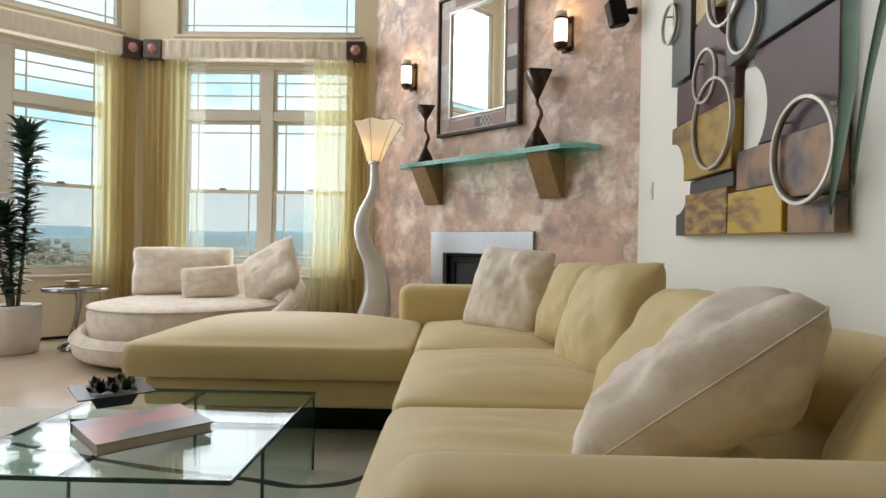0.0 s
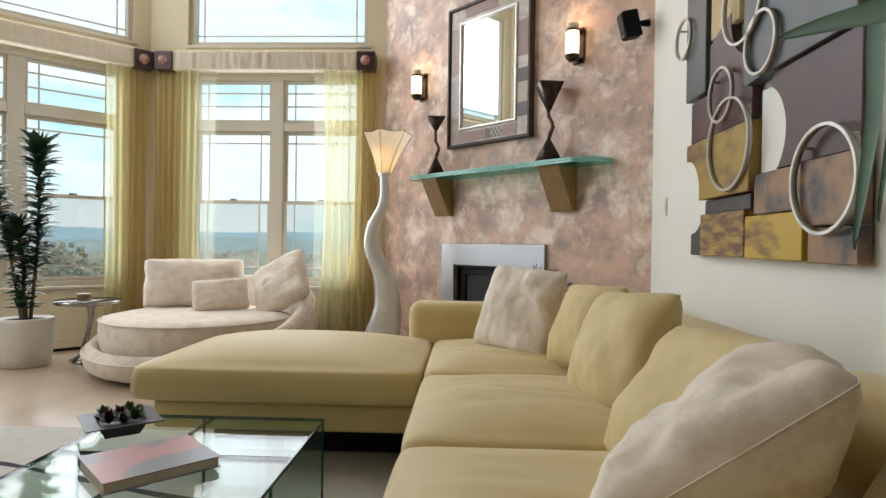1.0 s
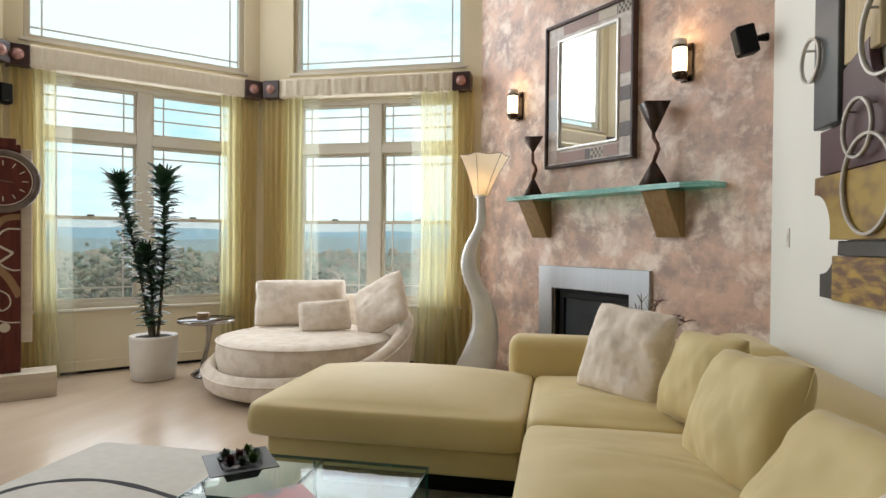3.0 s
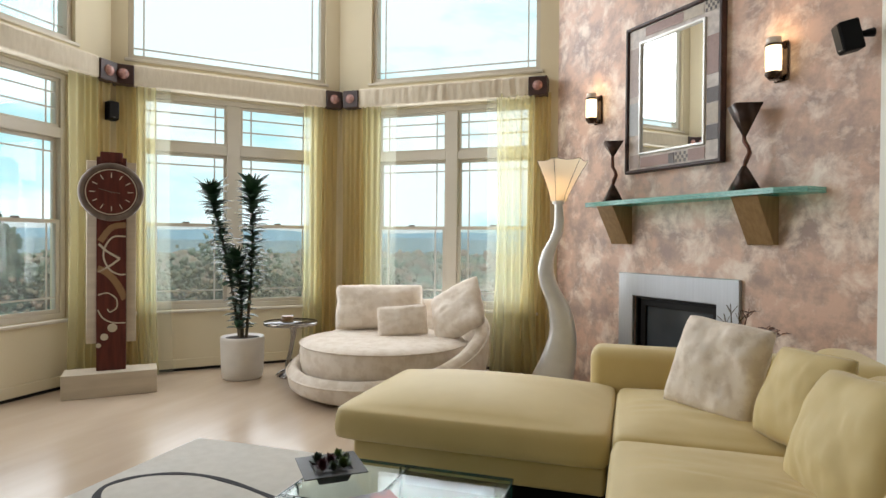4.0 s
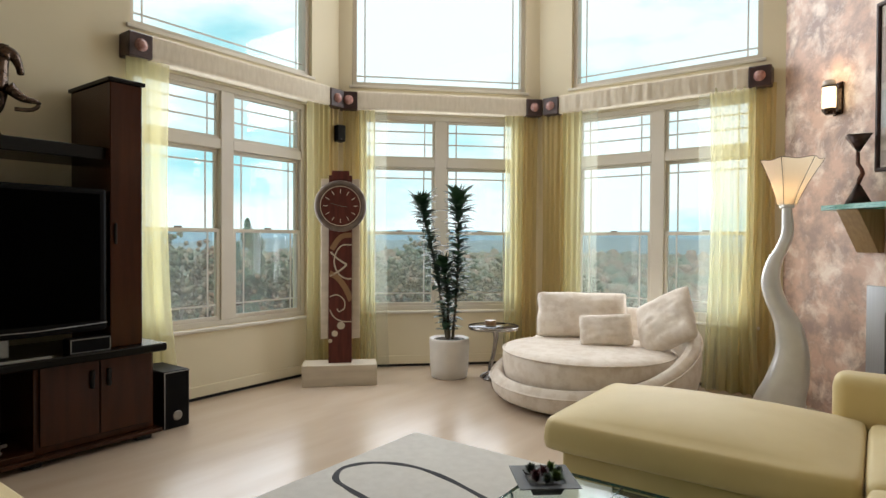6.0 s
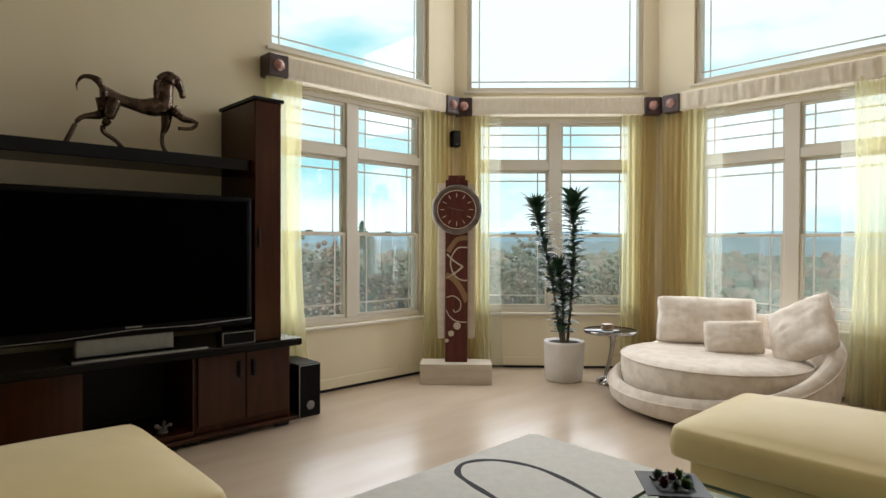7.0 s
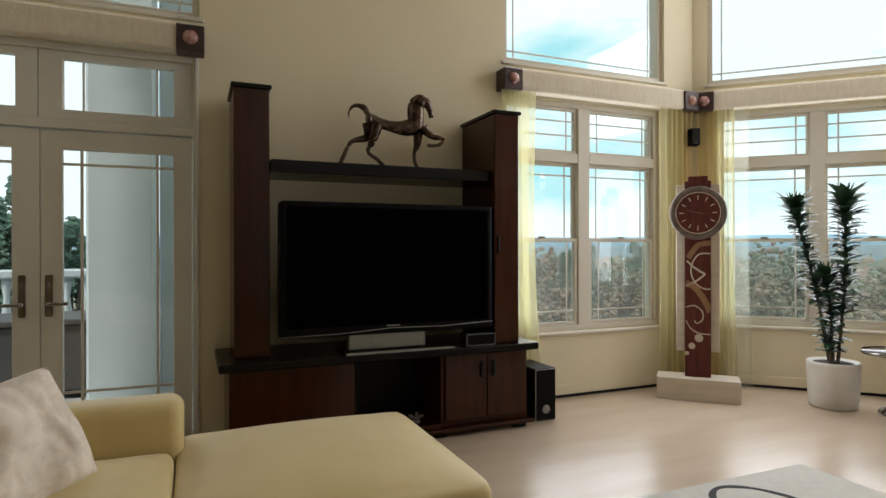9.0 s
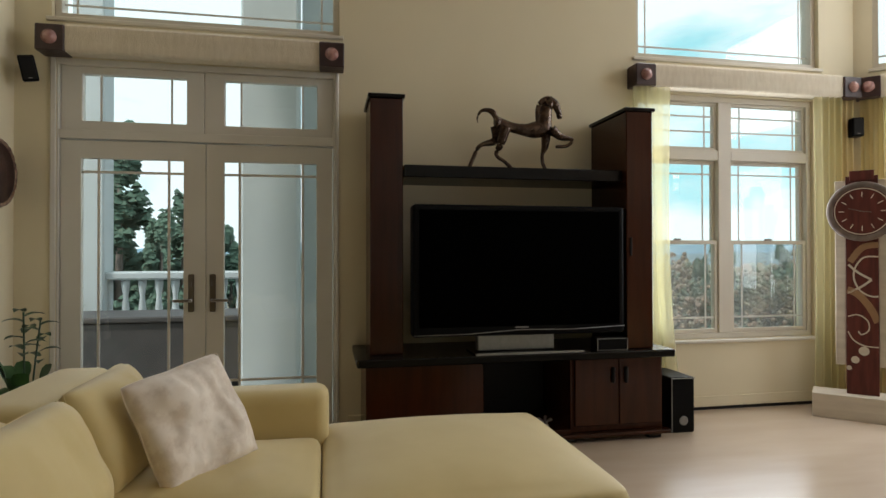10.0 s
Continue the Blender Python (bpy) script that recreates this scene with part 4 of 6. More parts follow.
for i in range(6):
    for j in range(3):
        k = 1 if (i + j) % 2 else 2
        part("mosaic_tile", boxes((1.39 + i * 0.019, 1.407 + i * 0.019, -0.0445, -0.040, 1.80 + j * 0.025, 1.823 + j * 0.025)), M_MOS[k], mirror)
        part("mosaic_tile", boxes((1.635 + i * 0.018, 1.651 + i * 0.018, -0.0465, -0.0442, 2.785 + j * 0.025, 2.808 + j * 0.025)), M_MOS[k], mirror)

shelf = thing("glass_shelf", FIRE_WALL, "thick green glass mantel shelf on wooden brackets", "shelf")
bm = bmesh.new()
for z0, z1, g in ((1.512, 1.527, 0.0), (1.529, 1.545, 0.0)):
    tmp = bmesh.new()
    ring = [(0.58, -0.002), (0.62, -0.20), (0.66, -0.235), (2.26, -0.235), (2.41, -0.16), (2.42, -0.002)]
    lo = [tmp.verts.new((x, y, z0)) for x, y in ring]
    hi = [tmp.verts.new((x, y, z1)) for x, y in ring]
    tmp.faces.new(lo)
    tmp.faces.new(hi[::-1])
    for k in range(len(ring)):
        f = tmp.faces.new((lo[k], hi[k], hi[(k + 1) % len(ring)], lo[(k + 1) % len(ring)]))
        f.material_index = 1
    bmesh.ops.recalc_face_normals(tmp, faces=tmp.faces[:])
    merge(bm, tmp)
part("glass_board", bm, [M_SHELFGLASS, M_SHELFEDGE], shelf, "two layers of green glass")
for s in (0.765, 1.965):
    bm = bmesh.new()
    prof = [(-0.21, 1.510), (-0.002, 1.510), (-0.002, 1.215), (-0.045, 1.215)]
    a = [bm.verts.new((s, y, z)) for y, z in prof]
    b = [bm.verts.new((s + 0.18, y, z)) for y, z in prof]
    bm.faces.new(a)
    bm.faces.new(b[::-1])
    for k in range(4):
        bm.faces.new((a[k], b[k], b[(k + 1) % 4], a[(k + 1) % 4]))
    bmesh.ops.recalc_face_normals(bm, faces=bm.faces[:])
    bmesh.ops.bevel(bm, geom=bm.edges[:], offset=0.003, segments=1, affect="EDGES")
    part("bracket", bm, M_OAK, shelf, "slanted golden-brown wooden bracket")


def pyramid(bm, r0, z0, r1, z1, sides=4, turn=0.5, m=None):
    return lathe([(r0, z0), (r1, z1)], sides, (m or Matrix()) @ Matrix.Rotation(turn, 4, "Z"), bm)


M_SCULPT = surf("dark_bronze_sheet", (0.030, 0.016, 0.012), (0.055, 0.030, 0.022), 14, 0.3, metal=0.5)
M_NECK = surf("copper_neck", (0.16, 0.065, 0.042), (0.07, 0.03, 0.022), 18, 0.35, metal=0.6)
for s, h, w, lab in ((0.86, 0.47, 0.12, "small dark metal candle holder with a faceted cup"), (2.0, 0.53, 0.135, "tall dark metal candle holder with a faceted cup")):
    root = thing("candle_holder", FIRE_WALL @ Matrix.Translation((s, -0.13, 1.546)), lab, "ornament", "faceted candle holders")
    cup = h * (0.24 if s < 1 else 0.36)
    part("foot", pyramid(None, w * 0.74, 0.0, 0.012, h * 0.30, 4, 0.4), M_SCULPT, root, "pyramid foot with a pale lit face" if s > 1 else "")
    part("neck", tube([(0, 0, h * 0.28), (0.012, 0, h * 0.36), (0.030, 0.005, h * 0.44), (0.026, 0.0, h * 0.5), (0.0, -0.004, h * 0.58), (-0.006, 0, h - cup + 0.02)], [0.012, 0.016, 0.015, 0.013, 0.014, 0.012], 5), M_NECK, root, "bent copper neck")
    part("cup", pyramid(None, 0.012, h - cup, w * 0.84, h, 4, 0.15), M_SCULPT, root, "faceted inverted pyramid cup")

M_OPAL = glow("lit_opal_glass", (1.0, 0.80, 0.50), 2.6)
M_OPALTOP = surf("opal_glass", (0.80, 0.70, 0.60), None, 4, 0.3)
for s, z in ((0.55, 2.35), (2.15, 2.33)):
    root = thing("wall_sconce", FIRE_WALL @ Matrix.Translation((s, 0, z)), "lit wall sconce with an opal glass cylinder", "wall lamp", "fireplace sconces")
    part("backplate", boxes((-0.045, 0.045, -0.018, -0.002, -0.13, 0.11), bevel=0.006), M_BRONZE, root)
    part("arm", boxes((-0.02, 0.02, -0.07, -0.018, -0.125, -0.105), bevel=0.004), M_BRONZE, root)
    at = Matrix.Translation((0, -0.085, 0))
    part("shade", lathe([(0.040, -0.085), (0.044, -0.06), (0.045, 0.0), (0.043, 0.068)], 24, at), M_OPAL, root, "glowing opal glass cylinder")
    part("shade_rim", lathe([(0.043, 0.082), (0.041, 0.12), (0.037, 0.121)], 24, at), M_OPALTOP, root)
    part("band", lathe([(0.045, 0.069), (0.047, 0.070), (0.047, 0.080), (0.045, 0.081)], 24, at), M_BRONZE, root)
    part("cup", lathe([(0.022, -0.13), (0.034, -0.115), (0.046, -0.10), (0.046, -0.085)], 24, at), M_BRONZE, root)
    bulb = bpy.data.lights.new("sconce_light", "POINT")
    bulb.energy, bulb.color, bulb.shadow_soft_size = 0.9, (1.0, 0.62, 0.30), 0.05
    lamp = new("sconce_light", bulb)
    lamp.matrix_basis = FIRE_WALL @ Matrix.Translation((s, -0.085, z + 0.16))


def speaker_on_arm(m, label):
    """A small satellite speaker on a ball bracket; its face looks along -y of m."""
    root = thing("wall_speaker", m, label, "speaker", "satellite speakers")
    part("housing", boxes((-0.045, 0.045, -0.05, 0.05, -0.08, 0.08), bevel=0.010, seg=2), M_PLASTIC, root)
    part("grille", boxes((-0.036, 0.036, -0.056, -0.0505, -0.07, 0.07), bevel=0.003), M_BLACKBASE, root)
    part("badge", boxes((-0.010, 0.010, -0.0585, -0.0565, -0.062, -0.057)), M_SILVER, root)
    part("bracket", tube([(0, 0.05, 0), (0.0, 0.08, -0.005), (0.0, 0.12, -0.01)], [0.012, 0.018, 0.024], 10), M_PLASTIC, root)


speaker_on_arm(FIRE_WALL @ Matrix.Translation((2.60, -0.14, 2.31)) @ Matrix.Rotation(radians(-38), 4, "Z") @ Matrix.Rotation(radians(14), 4, "X"), "small black satellite speaker tilted on a wall bracket")
speaker_on_arm(frame_of((-4.105, 4.60, 2.33), (0.38, 0.92)) , "small black satellite speaker in the bay corner")
speaker_on_arm(frame_of((-4.06, -1.66, 2.45), (-0.35, 0.94)) @ Matrix.Rotation(radians(-12), 4, "Y") @ Matrix.Rotation(radians(12), 4, "X"), "small black satellite speaker in the room corner")

# ---- relief on the white wall ----
M_GREY = surf("slate_lacquer", (0.085, 0.095, 0.10), (0.06, 0.068, 0.072), 3, 0.4, rough_var=0.06)
M_MAROON = surf("maroon_lacquer", (0.075, 0.030, 0.035), (0.055, 0.022, 0.027), 3, 0.42, rough_var=0.06)
M_GOLD = surf("gold_stain", (0.36, 0.24, 0.045), (0.13, 0.062, 0.035), 5.5, 0.42, lo=0.46, hi=0.68, stretch=(1, 1, 1.6), detail=2)
M_GOLD2 = surf("gold_bands", (0.42, 0.27, 0.05), (0.14, 0.07, 0.035), 8, 0.42, lo=0.40, hi=0.62, stretch=(1, 1, 4), detail=2)
M_GOLD3 = surf("gold_patch", (0.50, 0.33, 0.03), (0.13, 0.055, 0.035), 6, 0.42, lo=0.50, hi=0.72, detail=4, stretch=(1, 1, 3))
M_RUST = surf("rust_patina", (0.30, 0.17, 0.085), (0.055, 0.050, 0.052), 7, 0.45, lo=0.40, hi=0.60, detail=5)
M_TAN = surf("tan_reed", (0.52, 0.41, 0.22), (0.40, 0.30, 0.15), 16, 0.5, stretch=(8, 8, 0.3))
M_CHAR = surf("charcoal_stain", (0.07, 0.062, 0.058), (0.045, 0.04, 0.037), 8, 0.5)
M_RING = surf("pale_metal_ring", (0.55, 0.53, 0.49), (0.46, 0.44, 0.40), 20, 0.35, metal=0.5)
art = thing("wall_relief", ART_WALL, "layered wooden wall relief with gold, maroon and rings", "wall art")


def arc(cx, cz, r, a0, a1, n=12):
    return [(cx + r * math.cos(radians(a0 + (a1 - a0) * k / n)), cz + r * math.sin(radians(a0 + (a1 - a0) * k / n))) for k in range(n + 1)]


def panel(outline, back, thick, material, label=""):
    part("panel", plate(outline, thick, Matrix.Translation((0, -back, 0)), bevel=0.003), material, art, label)


rect = lambda a, b, c, d: [(a, c), (b, c), (b, d), (a, d)]
panel(rect(0.70, 0.93, 1.68, 2.42), 0.016, 0.045, M_GREY, "slate grey panel")
panel(rect(0.945, 1.22, 1.90, 2.42), 0.014, 0.03, M_TAN, "reeded tan panel")
panel([(0.74, 1.475), (1.345, 1.475), (1.345, 1.73)] + arc(1.34, 1.92, 0.19, 270, 180, 10) + [(1.15, 1.95), (0.944, 1.88), (0.944, 1.665), (0.74, 1.665)], 0.012, 0.035, M_MAROON, "maroon panel")
panel([(0.74, 1.39)] + arc(0.74, 1.235, 0.155, 90, -15, 10) + [(1.365, 1.195), (1.365, 1.465), (0.74, 1.465)], 0.012, 0.055, M_GOLD, "gold-stained panel with a round bite")
panel([(0.905, 1.13), (1.335, 1.13), (1.335, 1.19), (0.91, 1.19)], 0.012, 0.03, M_CHAR)
panel(rect(0.905, 1.325, 0.945, 1.128), 0.012, 0.05, M_GOLD2, "banded gold panel")
panel([(0.74, 0.945), (0.90, 0.945), (0.90, 1.10)] + arc(0.74, 1.20, 0.155, -32, -90, 8), 0.012, 0.03, M_CHAR)
panel(rect(1.335, 1.72, 0.94, 1.10), 0.012, 0.05, M_GOLD3, "yellow-gold panel")
panel(rect(1.735, 1.975, 0.935, 1.045), 0.012, 0.04, M_RUST)
panel(rect(1.37, 1.70, 1.105, 1.255), 0.012, 0.035, M_RUST, "rust-patterned panel")
panel(rect(1.705, 1.975, 1.05, 1.255), 0.012, 0.05, M_RUST, "rust-patterned panel")
panel([(1.52, 1.258), (1.975, 1.258), (1.975, 1.60), (1.50, 1.60)] + arc(1.40, 1.39, 0.185, 62, -42, 12), 0.012, 0.035, M_MAROON, "maroon panel with a crescent cut")
panel([(1.375, 1.20)] + arc(1.40, 1.39, 0.18, -70, 75, 14) + [(1.375, 1.57)], 0.010, 0.014, M_WHITEWALL, "pale crescent panel")
panel(arc(1.34, 1.63, 0.035, 180, 300, 6) + [(1.45, 1.605), (1.975, 1.605), (1.975, 2.42), (1.305, 2.42)], 0.014, 0.05, M_GREY, "slate grey panel")
for s, z, r, w in ((1.21, 1.397, 0.188, 0.030), (1.855, 1.185, 0.165, 0.034), (1.13, 1.615, 0.115, 0.026), (0.695, 1.995, 0.10, 0.026), (1.465, 1.72, 0.115, 0.030), (1.315, 1.93, 0.165, 0.030)):
    bm = bmesh.new()
    n = 56
    loops = []
    for rr, y in ((r, -0.068), (r, -0.068 - w * 0.6), (r - 0.010, -0.068 - w * 0.6), (r - 0.010, -0.068)):
        loops.append([bm.verts.new((s + rr * math.cos(2 * math.pi * k / n), y, z + rr * math.sin(2 * math.pi * k / n))) for k in range(n)])
    for i in range(4):
        for k in range(n):
            f = bm.faces.new((loops[i][k], loops[i][(k + 1) % n], loops[(i + 1) % 4][(k + 1) % n], loops[(i + 1) % 4][k]))
            f.smooth = i in (0, 2)
    hoop = part("ring", bm, M_RING, art, "pale metal hoop")
    for a in (0.8, 2.4, 4.2):
        x, zz = s + (r - 0.006) * math.cos(a), z + (r - 0.006) * math.sin(a)
        part("standoff", boxes((x - 0.004, x + 0.004, -0.07, -0.012, zz - 0.004, zz + 0.004)), M_RING, hoop)
plate_sw = thing("light_switch", ART_WALL @ Matrix.Translation((0.255, 0, 1.21)), "plain white wall light switch", "switch")
part("cover", boxes((-0.02, 0.02, -0.006, -0.001, -0.05, 0.05), bevel=0.002), M_POT, plate_sw)
part("rocker", boxes((-0.009, 0.009, -0.010, -0.0065, -0.02, 0.02), bevel=0.002), M_POT, plate_sw)


# ---- television wall ----
unit = thing("media_unit", pose(0, 0, 0), "dark cherry media unit with towers and bridge shelf", "cabinet")
part("worktop", boxes((-4.17, -3.52, 0.38, 2.53, 0.565, 0.615), bevel=0.008), M_BLACKTOP, unit, "glossy black top board")
part("left_cabinet", boxes((-4.15, -3.60, 0.44, 1.20, 0.06, 0.562), bevel=0.004), M_DARKWOOD, unit)
part("right_cabinet", boxes((-4.15, -3.624, 1.81, 2.49, 0.06, 0.562), bevel=0.004), M_DARKWOOD, unit)
part("back_board", boxes((-4.15, -4.13, 1.202, 1.808, 0.092, 0.562)), M_BLACKBASE, unit)
part("niche_floor", boxes((-4.15, -3.60, 1.202, 1.808, 0.06, 0.09), bevel=0.003), M_DARKWOOD, unit)
part("foot_rail", boxes((-4.1, -3.56, 0.42, 2.52, 0.035, 0.06), bevel=0.006), M_DARKWOOD_H, unit)
for y in (0.5, 1.25, 1.8, 2.42):
    part("foot", boxes((-3.68, -3.6, y - 0.05, y + 0.05, 0.0, 0.035), bevel=0.006), M_BLACKBASE, unit)
for a, b, hy in ((1.835, 2.150, 2.105), (2.156, 2.468, 2.20)):
    d = part("door", boxes((-3.62, -3.598, a, b, 0.105, 0.556), bevel=0.003), M_DARKWOOD, unit)
    part("handle", boxes((-3.597, -3.575, hy - 0.011, hy + 0.011, 0.39, 0.50), bevel=0.006), M_BLACKBASE, d, "dark bar handle")
left = part("tower", boxes((-4.12, -3.70, 0.475, 0.688, 0.615, 2.28), bevel=0.005), M_DARKWOOD, unit)
part("cap", boxes((-4.13, -3.68, 0.46, 0.70, 2.28, 2.305), bevel=0.004), M_BLACKTOP, left)
right = part("tower", boxes((-4.15, -3.60, 2.215, 2.41, 0.615, 2.245), bevel=0.005), M_DARKWOOD, unit)
part("cap", boxes((-4.16, -3.585, 2.20, 2.425, 2.245, 2.27), bevel=0.004), M_BLACKTOP, right)
part("tower_handle", boxes((-3.599, -3.585, 2.235, 2.25, 1.25, 1.38), bevel=0.004), M_BLACKBASE, right)
part("bridge_shelf", boxes((-4.12, -3.66, 0.69, 2.214, 1.765, 1.845), bevel=0.005), M_BLACKTOP, unit, "black bridge shelf between the towers")

tv = thing("television", pose(0, 0, 0), "large flat black television with a silver stand", "television")
part("casing", boxes((-3.72, -3.585, 0.735, 2.19, 0.732, 1.585), bevel=0.02, seg=2), M_PLASTIC, tv)
part("screen", boxes((-3.587, -3.579, 0.775, 2.15, 0.795, 1.55), bevel=0.003), M_SCREEN, tv)
part("trim", tube([(-3.58, 0.74, 0.745), (-3.576, 1.1, 0.75), (-3.573, 1.45, 0.772), (-3.576, 1.8, 0.765), (-3.58, 2.185, 0.78)], 0.003, 6), M_SILVER, tv, "thin silver trim line")
part("badge", boxes((-3.580, -3.576, 1.41, 1.50, 0.783, 0.791)), M_SILVER, tv)
part("stand_neck", boxes((-3.70, -3.63, 1.17, 1.70, 0.63, 0.735), bevel=0.006), M_SILVER, tv, "silver stand neck")
part("stand_foot", boxes((-3.80, -3.535, 1.13, 1.87, 0.616, 0.626), bevel=0.004), M_BLACKTOP, tv, "black stand foot")
part("stand_lip", boxes((-3.534, -3.526, 1.13, 1.87, 0.616, 0.630), bevel=0.002), M_SILVER, tv, "bright silver front lip")
sub = thing("subwoofer", pose(0, 0, 0), "black box subwoofer standing beside the media unit", "speaker")
part("cabinet", boxes((-4.02, -3.66, 2.58, 2.765, 0.0, 0.39), bevel=0.008), M_PLASTIC, sub)
part("side_trim", boxes((-3.659, -3.655, 2.582, 2.588, 0.004, 0.386), (-3.659, -3.655, 2.588, 2.763, 0.380, 0.386)), M_SILVER, sub, "thin grey edge line")
part("port", lathe([(0.030, 0.0), (0.034, 0.004), (0.026, 0.006), (0.004, 0.002)], 20, Matrix.Translation((-3.659, 2.675, 0.085)) @ Matrix.Rotation(radians(90), 4, "Y")), M_SILVER, sub, "small round port")
centre = thing("speaker", pose(0, 0, 0), "small black centre speaker with a silver rim", "speaker")
part("housing", boxes((-3.66, -3.56, 1.97, 2.20, 0.616, 0.70), bevel=0.008), M_PLASTIC, centre)
part("rim", boxes((-3.559, -3.555, 1.975, 2.195, 0.694, 0.698), (-3.559, -3.555, 1.975, 2.195, 0.618, 0.622), (-3.559, -3.555, 1.975, 1.979, 0.622, 0.694), (-3.559, -3.555, 2.191, 2.195, 0.622, 0.694)), M_SILVER, centre)


# ---- standing things ----
def ribbon_stem(rows, depth, seg=7):
    """A tapering, swaying stem from (centre x, z, width) rows."""
    pts = smooth_line([(x, z, w) for x, z, w in rows], seg)
    bm, rings = bmesh.new(), []
    for p in pts:
        d = depth * (0.35 + 0.65 * p.z / 0.40)
        ring = []
        for k in range(16):
            a = 2 * math.pi * k / 16
            c, s = math.cos(a), math.sin(a)
            ring.append(bm.verts.new((p.x + p.z / 2 * math.copysign(abs(c) ** 0.5, c), d / 2 * math.copysign(abs(s) ** 0.8, s), p.y)))
        rings.append(ring)
    for a, b in zip(rings, rings[1:]):
        for k in range(16):
            f = bm.faces.new((a[k], a[(k + 1) % 16], b[(k + 1) % 16], b[k]))
            f.smooth = True
    bm.faces.new(rings[0][::-1])
    bm.faces.new(rings[-1])
    return bm


M_SHADE = surf("lamp_shade", (0.80, 0.72, 0.58), (0.76, 0.67, 0.53), 9, 0.8, bump=0.2)
sb = M_SHADE.node_tree.nodes["Principled BSDF"]
sb.inputs["Transmission Weight"].default_value = 0.0
s_tl, s_mx = M_SHADE.node_tree.nodes.new("ShaderNodeBsdfTranslucent"), M_SHADE.node_tree.nodes.new("ShaderNodeMixShader")
s_tl.inputs["Color"].default_value = (0.95, 0.83, 0.64, 1)
s_mx.inputs["Fac"].default_value = 0.6
M_SHADE.node_tree.links.new(sb.outputs["BSDF"], s_mx.inputs[1])
M_SHADE.node_tree.links.new(s_tl.outputs["BSDF"], s_mx.inputs[2])
M_SHADE.node_tree.links.new(s_mx.outputs["Shader"], M_SHADE.node_tree.nodes["Material Output"].inputs["Surface"])
flamp = thing("floor_lamp", pose(-0.36, 5.40, 0), "lit floor lamp with a wavy pewter stem and flared shade", "floor lamp")
part("stem", ribbon_stem([(-0.04, 0.0, 0.38), (-0.03, 0.15, 0.33), (0.015, 0.30, 0.28), (0.045, 0.50, 0.215), (0.015, 0.70, 0.18), (-0.06, 0.86, 0.145), (-0.095, 1.0, 0.125), (-0.075, 1.14, 0.105), (-0.02, 1.26, 0.09), (0.008, 1.36, 0.08), (0.0, 1.54, 0.06)], 0.16), M_PEWTER, flamp, "wavy tapering pewter stem")
part("collar", lathe([(0.045, 1.53), (0.048, 1.535), (0.048, 1.555), (0.03, 1.56)], 16), M_PEWTER, flamp)


def shade(u, v):
    a = 2 * math.pi * u
    k = 6
    w = math.cos(math.pi / k) / math.cos((a % (2 * math.pi / k)) - math.pi / k)
    r = (0.064 + 0.138 * v ** 1.25) * w
    return Vector((0.03 * v + r * math.cos(a + 0.3), r * math.sin(a + 0.3), 1.555 + 0.315 * v + 0.006 * v * math.cos(k * a)))


part("shade", sheet(shade, 48, 12, closed_u=True), M_SHADE, flamp, "flared six-sided cloth shade glowing warm")
for k in range(6):
    pts = [Vector(shade(k / 6, v / 8)) * 1.0 for v in range(9)]
    part("rib", tube([(p.x * 1.012, p.y * 1.012, p.z) for p in pts], 0.0018, 5), M_BRONZE, flamp)
part("shade_rim", tube([Vector(shade(k / 48, 1.0)) for k in range(48)], 0.002, 5, closed=True), M_BRONZE, flamp)
part("bulb", lathe([(0.012, 1.56), (0.014, 1.60), (0.032, 1.65), (0.026, 1.69), (0.002, 1.705)], 16), glow("bulb_glow", (1.0, 0.70, 0.38), 3.0), flamp)
bl = bpy.data.lights.new("lamp_light", "POINT")
bl.energy, bl.color, bl.shadow_soft_size = 1.7, (1.0, 0.70, 0.42), 0.03
new("lamp_light", bl).matrix_basis = pose(-0.36, 5.40, 1.68)

# clock on its travertine block
M_TRAV = surf("travertine", (0.60, 0.53, 0.42), (0.52, 0.45, 0.35), 5, 0.5, stretch=(0.6, 0.6, 4), bump=0.2)
M_CLK = surf("maroon_clock_wood", (0.115, 0.030, 0.021), (0.075, 0.020, 0.015), 8, 0.5, stretch=(4, 4, 0.5), spec=0.2)
M_CLKRIM = surf("grey_brown_rim", (0.15, 0.11, 0.085), (0.09, 0.065, 0.05), 14, 0.4)
M_IVORY = surf("ivory_inlay", (0.55, 0.48, 0.37), None, 10, 0.5)
M_TICK = surf("dial_tick", (0.66, 0.56, 0.45), None, 12, 0.5)
M_INLAY = surf("walnut_inlay", (0.27, 0.15, 0.07), None, 12, 0.4)
clock = thing("grandfather_clock", frame_of((-3.85, 3.913, 0), (1, 1)), "tall modern clock with a round maroon dial on stone", "clock")
part("stone_block", boxes((0.0, 0.652, 0.0, 0.26, 0.0, 0.185), bevel=0.004), M_TRAV, clock, "pale travertine block")
part("side_slab", boxes((0.155, 0.225, 0.12, 0.17, 0.40, 1.83), bevel=0.004), M_TRAV, clock)
part("side_slab", boxes((0.43, 0.50, 0.12, 0.17, 0.40, 1.83), bevel=0.004), M_TRAV, clock)
part("pillar", boxes((0.225, 0.43, 0.10, 0.20, 0.185, 1.86), bevel=0.003), M_CLK, clock)
part("crown", boxes((0.25, 0.405, 0.09, 0.18, 1.82, 1.90), bevel=0.003), M_CLK, clock)
DM = Matrix.Translation((0.328, 0.10, 1.585)) @ Matrix.Rotation(radians(90), 4, "X")
